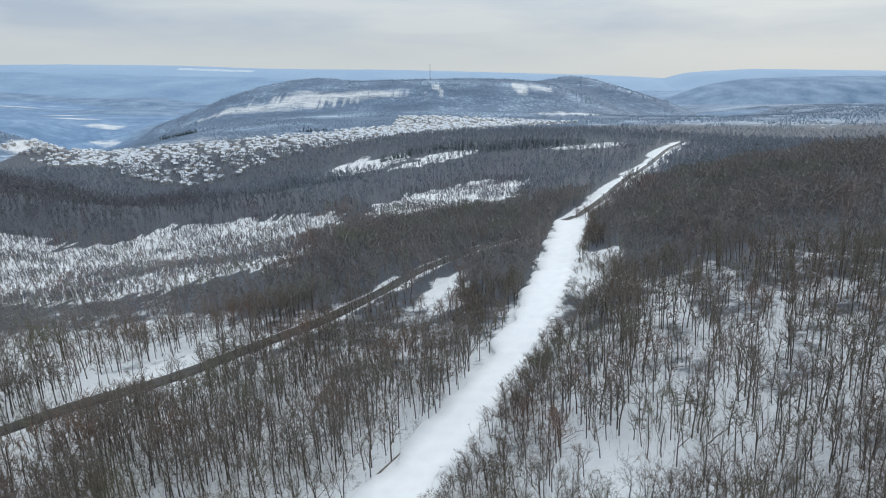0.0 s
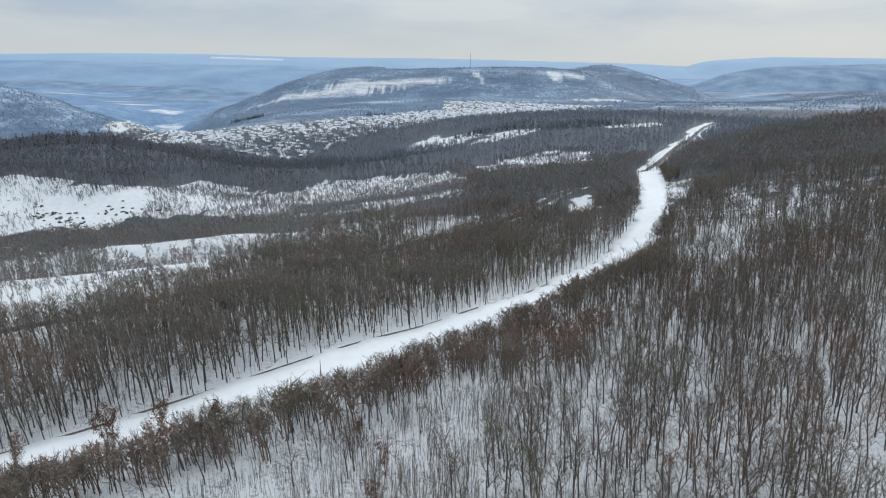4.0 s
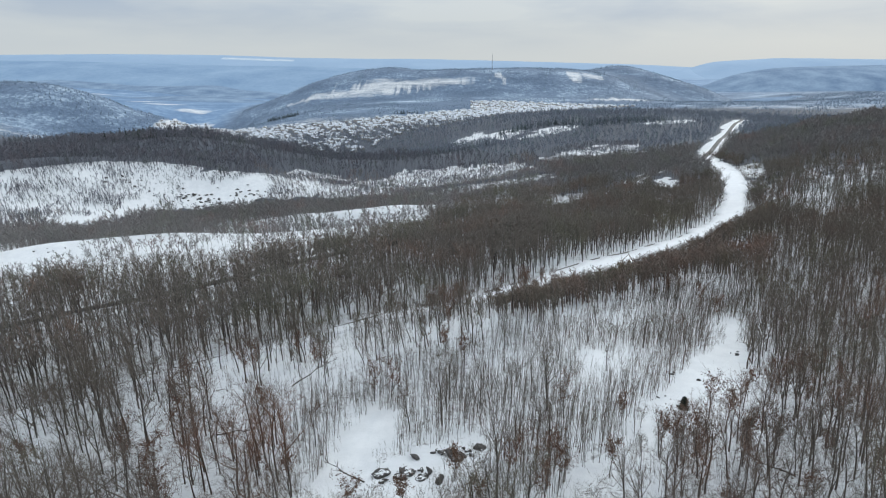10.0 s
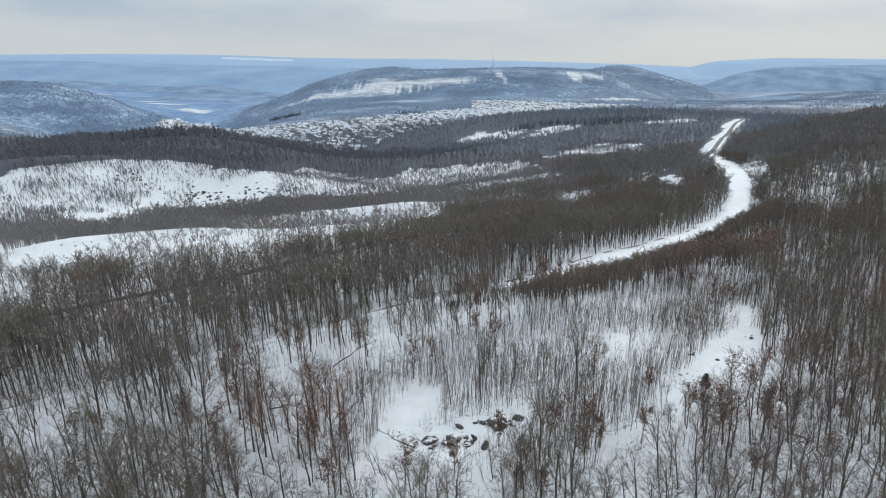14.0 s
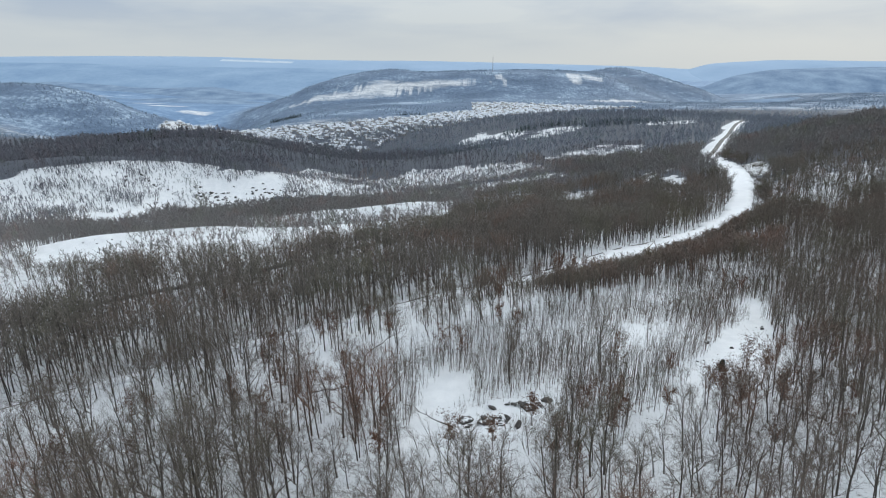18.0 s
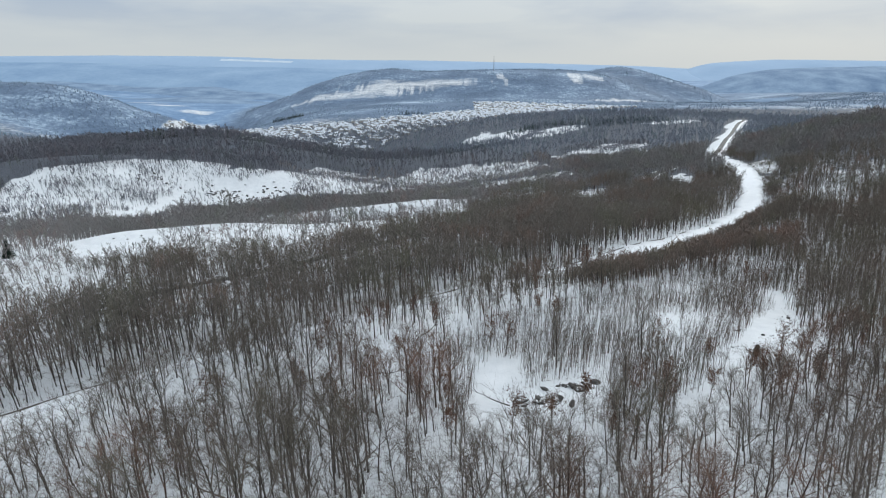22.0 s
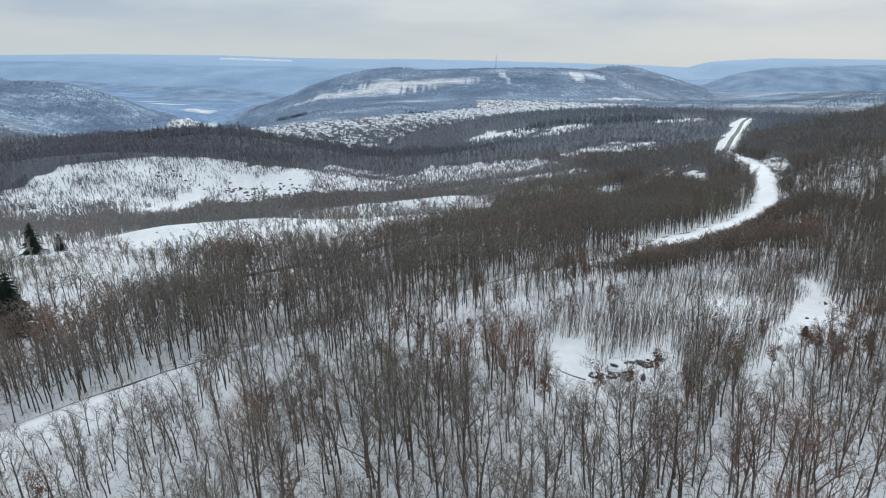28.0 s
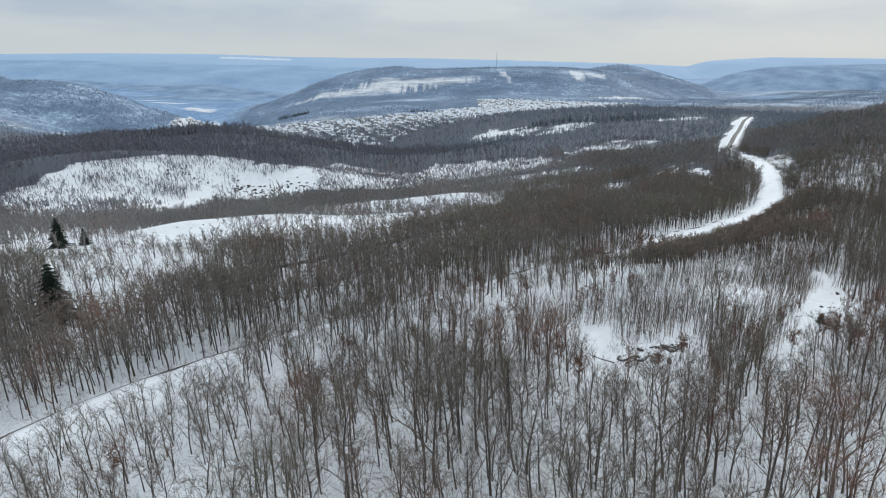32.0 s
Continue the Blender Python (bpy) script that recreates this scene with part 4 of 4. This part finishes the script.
for seed, x, y, tall, label in ((1, -92, 70, 9.4, "broad dark green spruce standing among leafless trees"), (2, -106, 74, 10, "tall dark green spruce standing among leafless trees"), (3, -113, 80, 7.5, "dark green spruce standing among leafless trees"),
                                (4, -124, 125, 7.4, "lone dark spruce at the edge of a snowy hollow"), (5, -120, 129, 4.2, "small dark spruce beside a taller one")):
    spruce(seed, x, y, tall, label).scale = (1.6, 1.6, 1.1)
bush = spruce(6, 25, 60.5, 1.8, "small dark pine at the edge of a snowy glade")
bush.scale = (1.4, 1.4, 0.9)
rng = np.random.default_rng(5)
for k in range(34):
    x = -222 + 34 * rng.normal()
    spruce(20 + k, x, 500 + 0.06 * (x + 230) + 8 * rng.normal(), rng.uniform(8.5, 12), "dark conifer on the crest of a wooded hill", False)
FIR = [joined(*spruce_arrays(60 + k, 9, 5, 5, 0)) for k in range(4)]


def firs(cx, cy, a, b, turn, n, seed, name="pinewood"):
    rng = np.random.default_rng(seed)
    r, q = np.sqrt(rng.uniform(0, 1, n)), rng.uniform(0, 6.2832, n)
    u, v, c, s = a * r * np.cos(q), b * r * np.sin(q), math.cos(radians(turn)), math.sin(radians(turn))
    stand(name, FIR, cx + u * c - v * s, cy + u * s + v * c, rng, NEEDLE_FAR_HAZE, "dark green pine plantation on the slope, colour paled for haze", 0.75)


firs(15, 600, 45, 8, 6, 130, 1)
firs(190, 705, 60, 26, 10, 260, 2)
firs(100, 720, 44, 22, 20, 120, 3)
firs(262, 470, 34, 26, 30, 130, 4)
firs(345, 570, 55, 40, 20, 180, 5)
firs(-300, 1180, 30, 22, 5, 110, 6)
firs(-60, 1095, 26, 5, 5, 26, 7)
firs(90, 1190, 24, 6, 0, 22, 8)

# ---------------------------------------------------------------- hillside woods far off
TUFT = []
for k in range(5):
    rng = np.random.default_rng(300 + k)
    s = Sticks()
    for _ in range(3):
        p = rng.normal(0, 0.5, 3) * (1, 1, 0)
        s.limb(p + (0, 0, -0.5), p + (rng.normal(0, 0.8), rng.normal(0, 0.8), rng.uniform(5, 8)), rng.uniform(0.7, 1.2), 0)
    TUFT.append(s.arrays())
rng = np.random.default_rng(8)
for x0, x1 in ((-1300, -800), (-800, -300), (-300, 200), (200, 700), (700, 1300)):
    X, Y = np.meshgrid(np.arange(x0, x1, 6.6), np.arange(660, 1720, 6.6))
    x, y = X.ravel() + rng.uniform(-4, 4, X.size), Y.ravel() + rng.uniform(-4, 4, X.size)
    bare = in_town(x, y)
    for o in FIELDS:
        bare = np.maximum(bare, oval(x, y, *o[:5]))
    keep = (rng.uniform(0, 1, x.size) > bare * 1.2) & (seen(x, y) > 700) & (noise2(x, y, 130, 12) + rng.normal(0, 0.12, x.size) > 0.38) & (np.abs(x) < y * 0.9) & ~((x < -500) & (y > 1130))
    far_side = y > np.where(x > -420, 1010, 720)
    for part_of, mat in ((keep & far_side, HILL_HAZE_TWIG), (keep & ~far_side, RIDGE_HAZE_TWIG)):
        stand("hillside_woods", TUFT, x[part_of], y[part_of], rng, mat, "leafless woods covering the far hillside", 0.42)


# ---------------------------------------------------------------- town
def box(bm, x0, x1, y0, y1, z0, z1):
    v = [bm.verts.new(c) for c in ((x0, y0, z0), (x1, y0, z0), (x1, y1, z0), (x0, y1, z0), (x0, y0, z1), (x1, y0, z1), (x1, y1, z1), (x0, y1, z1))]
    for f in ((0, 3, 2, 1), (4, 5, 6, 7), (0, 1, 5, 4), (1, 2, 6, 5), (2, 3, 7, 6), (3, 0, 4, 7)):
        bm.faces.new([v[i] for i in f])


def part(name, bm, mat, parent, label=""):
    me = bpy.data.meshes.new(name)
    bm.to_mesh(me)
    bm.free()
    me.materials.append(mat)
    ob = new(name, me)
    ob.parent = parent
    return tagged(ob, label)


def gable(bm, w, d, z, rise_, over):
    a, b = w / 2 + over, d / 2 + over
    lo = z - over * 0.5
    v = [bm.verts.new(c) for c in ((-a, -b, lo), (a, -b, lo), (a, b, lo), (-a, b, lo), (-a, 0, z + rise_), (a, 0, z + rise_))]
    u = [bm.verts.new((p.co.x, p.co.y, p.co.z + 0.3)) for p in v]
    for q in (v, u):
        for f in ((0, 1, 5, 4), (2, 3, 4, 5)):
            bm.faces.new([q[i] for i in (f if q is u else f[::-1])])
    for i, j in ((0, 1), (1, 5), (5, 2), (2, 3), (3, 4), (4, 0)):
        bm.faces.new((v[i], v[j], u[j], u[i]))


HOUSE_SIZES = ((5.0, 3.8, 2.2, 1.3), (4.2, 3.6, 2.0, 1.2), (5.8, 4.2, 2.3, 1.4), (4.4, 4.4, 3.1, 1.3), (8.0, 4.2, 2.2, 1.2))


def house(w, d, h, rise_):
    t = new("house")
    bm = bmesh.new()
    box(bm, -w / 2, w / 2, -d / 2, d / 2, -2.5, h)
    a, b, c, e = (bm.verts.new(q) for q in ((-w / 2, -d / 2, h), (-w / 2, d / 2, h), (-w / 2, 0, h + rise_), (-w / 2, 0, h)))
    bm.faces.new((a, c, b))
    a, b, c = (bm.verts.new(q) for q in ((w / 2, -d / 2, h), (w / 2, d / 2, h), (w / 2, 0, h + rise_)))
    bm.faces.new((a, b, c))
    part("wall", bm, PLASTER, t)
    bm = bmesh.new()
    gable(bm, w, d, h, rise_, 0.35)
    part("roof", bm, ROOF, t, "snow-covered gable roof")
    bm = bmesh.new()
    box(bm, w * 0.2, w * 0.2 + 0.5, 0.3, 0.8, h + 0.3, h + rise_ + 0.7)
    part("chimney", bm, PLASTER, t)
    return tagged(t, "small snow-roofed house in the valley town", "house", "houses of the town")


HOUSES = [house(*q) for q in HOUSE_SIZES]
rng = np.random.default_rng(77)
spots = []
ca, sa = math.cos(radians(22)), math.sin(radians(22))
for i in range(-70, 70):
    for j in range(-60, 60):
        if (i + j // 9) % 6 == 0 or rng.uniform() < 0.24:
            continue
        u, v = i * 8.4 + rng.normal(0, 2.6), j * 8.8 + 9 * math.sin(i * 0.31) + rng.normal(0, 2.6)
        spots.append((-20 + u * ca - v * sa, 950 + u * sa + v * ca, rng.choice((0, 90)) + 22 + rng.normal(0, 26)))
spots = [s for s, k in zip(spots, in_town(np.array([s[0] for s in spots]), np.array([s[1] for s in spots]))) if k]
spots.sort(key=lambda s: s[1])
for n, (x, y, a) in enumerate(spots[:300]):
    m = pose(x, y, float(land(np.array(x), np.array(y))), 0, 0, a)
    k = n % 5 if n < 5 else int(rng.integers(0, 5))
    if n < 5:
        HOUSES[k].matrix_basis = m
    else:
        copy_thing(HOUSES[k], m)


def rows_of_houses(name, which, mat, label, fn):
    bm = bmesh.new()
    cos, faces = [], []
    for x, y, a, k in which:
        c, s = math.cos(radians(a)), math.sin(radians(a))
        z = float(land(np.array(x), np.array(y)))
        w, d, h, r = HOUSE_SIZES[k]
        n = len(cos)
        pts, fs = fn(w, d, h, r)
        cos += [(x + px * c - py * s, y + px * s + py * c, z + pz) for px, py, pz in pts]
        faces += [tuple(n + i for i in f) for f in fs]
    bm.free()
    me = bpy.data.meshes.new(name)
    me.from_pydata(cos, [], faces)
    me.materials.append(mat)
    return tagged(new(name, me), label, "houses", kind="stuff")


def wall_shape(w, d, h, r):
    a, b = w / 2, d / 2
    return ([(-a, -b, -2), (a, -b, -2), (a, b, -2), (-a, b, -2), (-a, -b, h), (a, -b, h), (a, b, h), (-a, b, h), (-a, 0, h + r), (a, 0, h + r)],
            [(0, 1, 5, 4), (1, 2, 6, 9, 5), (2, 3, 7, 6), (3, 0, 4, 8, 7)])


def roof_shape(w, d, h, r):
    a, b = w / 2 + 0.4, d / 2 + 0.4
    return ([(-a, -b, h), (a, -b, h), (a, b, h), (-a, b, h), (-a, 0, h + r + 0.3), (a, 0, h + r + 0.3)], [(0, 1, 5, 4), (2, 3, 4, 5), (1, 2, 5), (3, 0, 4)])


more = [(*s, int(rng.integers(0, 5))) for s in spots[300:]]
rows_of_houses("town_walls", more, PLASTER, "walls of the snowy town houses far off", wall_shape)
rows_of_houses("town_roofs", more, ROOF, "snow-covered roofs of the town far off", roof_shape)
x, y = rng.uniform(-440, 470, 11000), rng.uniform(690, 1280, 11000)
k = (in_town(x, y) > 0) & (noise2(x, y, 50, 21) + rng.normal(0, 0.1, x.size) > 0.46)
stand("garden_trees", TUFT, x[k], y[k], rng, RIDGE_HAZE_TWIG, "bare garden trees between the town's houses", 0.42)


# ---------------------------------------------------------------- mast
mast = new("radio_mast")
s = Sticks()
for a in (0, 120, 240):
    c, d = math.cos(radians(a)), math.sin(radians(a))
    s.limb((1.2 * c, 1.2 * d, 0), (0.35 * c, 0.35 * d, 34), 0.22, 0.16)
for k in range(16):
    f, g = k / 16, (k + 1) / 16
    r0, r1 = 1.2 - 0.85 * f, 1.2 - 0.85 * g
    for a in (0, 120, 240):
        p, q = (math.cos(radians(a)), math.sin(radians(a))), (math.cos(radians(a + 120)), math.sin(radians(a + 120)))
        s.limb((r0 * p[0], r0 * p[1], 34 * f), (r1 * q[0], r1 * q[1], 34 * g), 0.09, 0.09)
for nm, (co, tri) in (("lattice", s.arrays()),):
    me = mesh_of(nm, co, tri, smooth=False)
    me.materials.append(STEEL)
    new(nm, me).parent = mast
s = Sticks()
s.limb((0, 0, 33.5), (0, 0, 40), 0.16, 0)
co, tri = s.arrays()
me = mesh_of("antenna", co, tri, smooth=False)
me.materials.append(STEEL)
new("antenna", me).parent = mast
mast.matrix_basis = pose(112, 1490, float(land(np.array(112.0), np.array(1490.0))) - 1)
tagged(mast, "tall grey lattice radio mast on the hilltop", "mast")


# ---------------------------------------------------------------- rocks
def boulder(seed, x, y, size, sink=0.3):
    rng = np.random.default_rng(seed)
    bm = bmesh.new()
    bmesh.ops.create_icosphere(bm, subdivisions=2, radius=1.0)
    axes = rng.uniform(0.55, 1.35, 3) * (1, 1, 0.55)
    cuts = [(tilted((0, 0, 0.2), rng, 1.0), rng.uniform(0.3, 0.75)) for _ in range(9)]
    for v in bm.verts:
        p = np.array(v.co)
        for d, off in cuts:
            p = p - d * max(0, float(p @ d) - off)
        v.co = Vector(p * axes * size * (1 + 0.04 * rng.normal()))
    me = bpy.data.meshes.new("boulder")
    bm.to_mesh(me)
    bm.free()
    me.materials.append(ROCK)
    ob = new("boulder", me)
    ob.matrix_basis = pose(x, y, float(land(np.array(x), np.array(y))) + size * (0.5 - sink), 0, 0, rng.uniform(0, 360))
    return tagged(ob, "dark weathered boulder showing through the snow", "boulder", "boulders")


rng = np.random.default_rng(4)
for cx, cy, n, spread, size in ((-5.2, 48.2, 30, 1.3, 0.6), (-1.2, 51.2, 24, 1.3, 0.55), (27, 70, 4, 0.5, 0.3), (31, 67.5, 4, 0.8, 0.3), (23, 63, 3, 0.6, 0.3), (-139, 345, 44, 8, 1.3), (-172, 340, 18, 6, 1.1), (-112, 358, 30, 9, 1.2), (-214, 262, 12, 2.0, 0.8), (-202, 264, 7, 1.5, 0.7), (-104, 150, 4, 4, 0.5), (40, 81, 3, 2, 0.4)):
    for k in range(n):
        boulder(int(rng.integers(1, 99999)), cx + rng.normal(0, spread), cy + rng.normal(0, spread * 0.5), size * rng.uniform(0.35, 1.2))


# ---------------------------------------------------------------- young trees with withered leaves, shrubs, logs
def leafy(seed, x, y, height):
    rng = np.random.default_rng(seed)
    (tc, tt), (cc, ct) = bare_tree(seed, height, 9, 3, 2, 1.0)
    t = new("young_oak")
    cos, tris = [], []
    tips = cc[rng.integers(0, len(cc), 900)]
    for k, p in enumerate(tips):
        p = p + rng.normal(0, 0.13, 3)
        a, b = rng.normal(0, 0.06, 3), rng.normal(0, 0.06, 3)
        cos += [p, p + a, p + a * 0.6 + b, p + b]
        tris += [(4 * k, 4 * k + 1, 4 * k + 2), (4 * k, 4 * k + 2, 4 * k + 3)]
    for nm, co, tri, mat in (("trunk", tc, tt, BARK), ("crown", cc, ct, TWIG), ("withered_leaves", np.array(cos), np.array(tris), DRY)):
        me = mesh_of(nm, co, tri, smooth=False)
        me.materials.append(mat)
        new(nm, me).parent = t
    t.matrix_basis = pose(x, y, float(land(np.array(x), np.array(y))))
    return tagged(t, "young oak keeping its rust-brown withered leaves", "tree", "young oaks with withered leaves")


rng = np.random.default_rng(6)
OAKS = [(-16, 47), (-12, 51), (-29, 55), (20, 50), (-28, 45), (-26, 44), (-18, 48), (-9, 39), (-45, 39), (-60, 24), (-33, 54), (29, 54), (35, 44), (-6, 41), (-22, 60), (-33, 62), (-30, 50), (8, 47), (14, 47), (19, 50), (27, 55), (32, 60), (11, 44), (22, 48), (-9, 64), (-2, 80), (7, 98), (14, 104), (22, 110), (-20, 72), (38, 60), (3, 38), (-40, 44), (-16, 38)]
for k in range(34):
    OAKS.append((rng.uniform(-48, 62), rng.uniform(32, 110)))
for cx, cy in ((33, 50), (44, 63), (5, 43), (-20, 98), (12, 108)):
    for k in range(6):
        OAKS.append((cx + rng.normal(0, 5), cy + rng.normal(0, 3)))
for x, y in OAKS:
    if clearing(np.array(x), np.array(y)) < 0.4:
        leafy(int(rng.integers(1, 99999)), x + rng.normal(0, 0.6), y + rng.normal(0, 0.6), rng.uniform(4.0, 6.6))


def log(x, y, turn, length, lift):
    s = Sticks()
    rng = np.random.default_rng(int(abs(x * 7 + y * 13)))
    p, n = np.array((0.0, 0.0, 0.0)), 5
    for k in range(n):
        q = np.array((length * (k + 1) / n, rng.normal(0, 0.12), lift * (k + 1) / n + rng.normal(0, 0.05)))
        s.limb(p, q, 0.085 - 0.013 * k, 0.072 - 0.013 * k, 5)
        if k > 1:
            for _ in range(4):
                s.limb(q, q + tilted((0.8, rng.normal(0, 0.8), 0.5), rng, 0.3) * rng.uniform(0.6, 1.3), 0.025, 0)
        p = q
    co, tri = s.arrays()
    me = mesh_of("fallen_trunk", co, tri, smooth=False)
    me.materials.append(BARK)
    ob = new("fallen_trunk", me)
    ob.matrix_basis = pose(x, y, float(land(np.array(x), np.array(y))) + 0.15, 0, 0, turn)
    return tagged(ob, "bare fallen tree trunk leaning over the snow", "log", "fallen trunks")


for q in ((-20, 66, 40, 6, 1.6), (-26, 57, 10, 5, 0.5), (-9, 47, 150, 4, 0.4), (127, 205, 170, 7, 1.0), (139, 214, 30, 7, 2.0), (-35, 47, 60, 5, 0.8), (30, 47, 140, 5, 0.5)):
    log(*q)
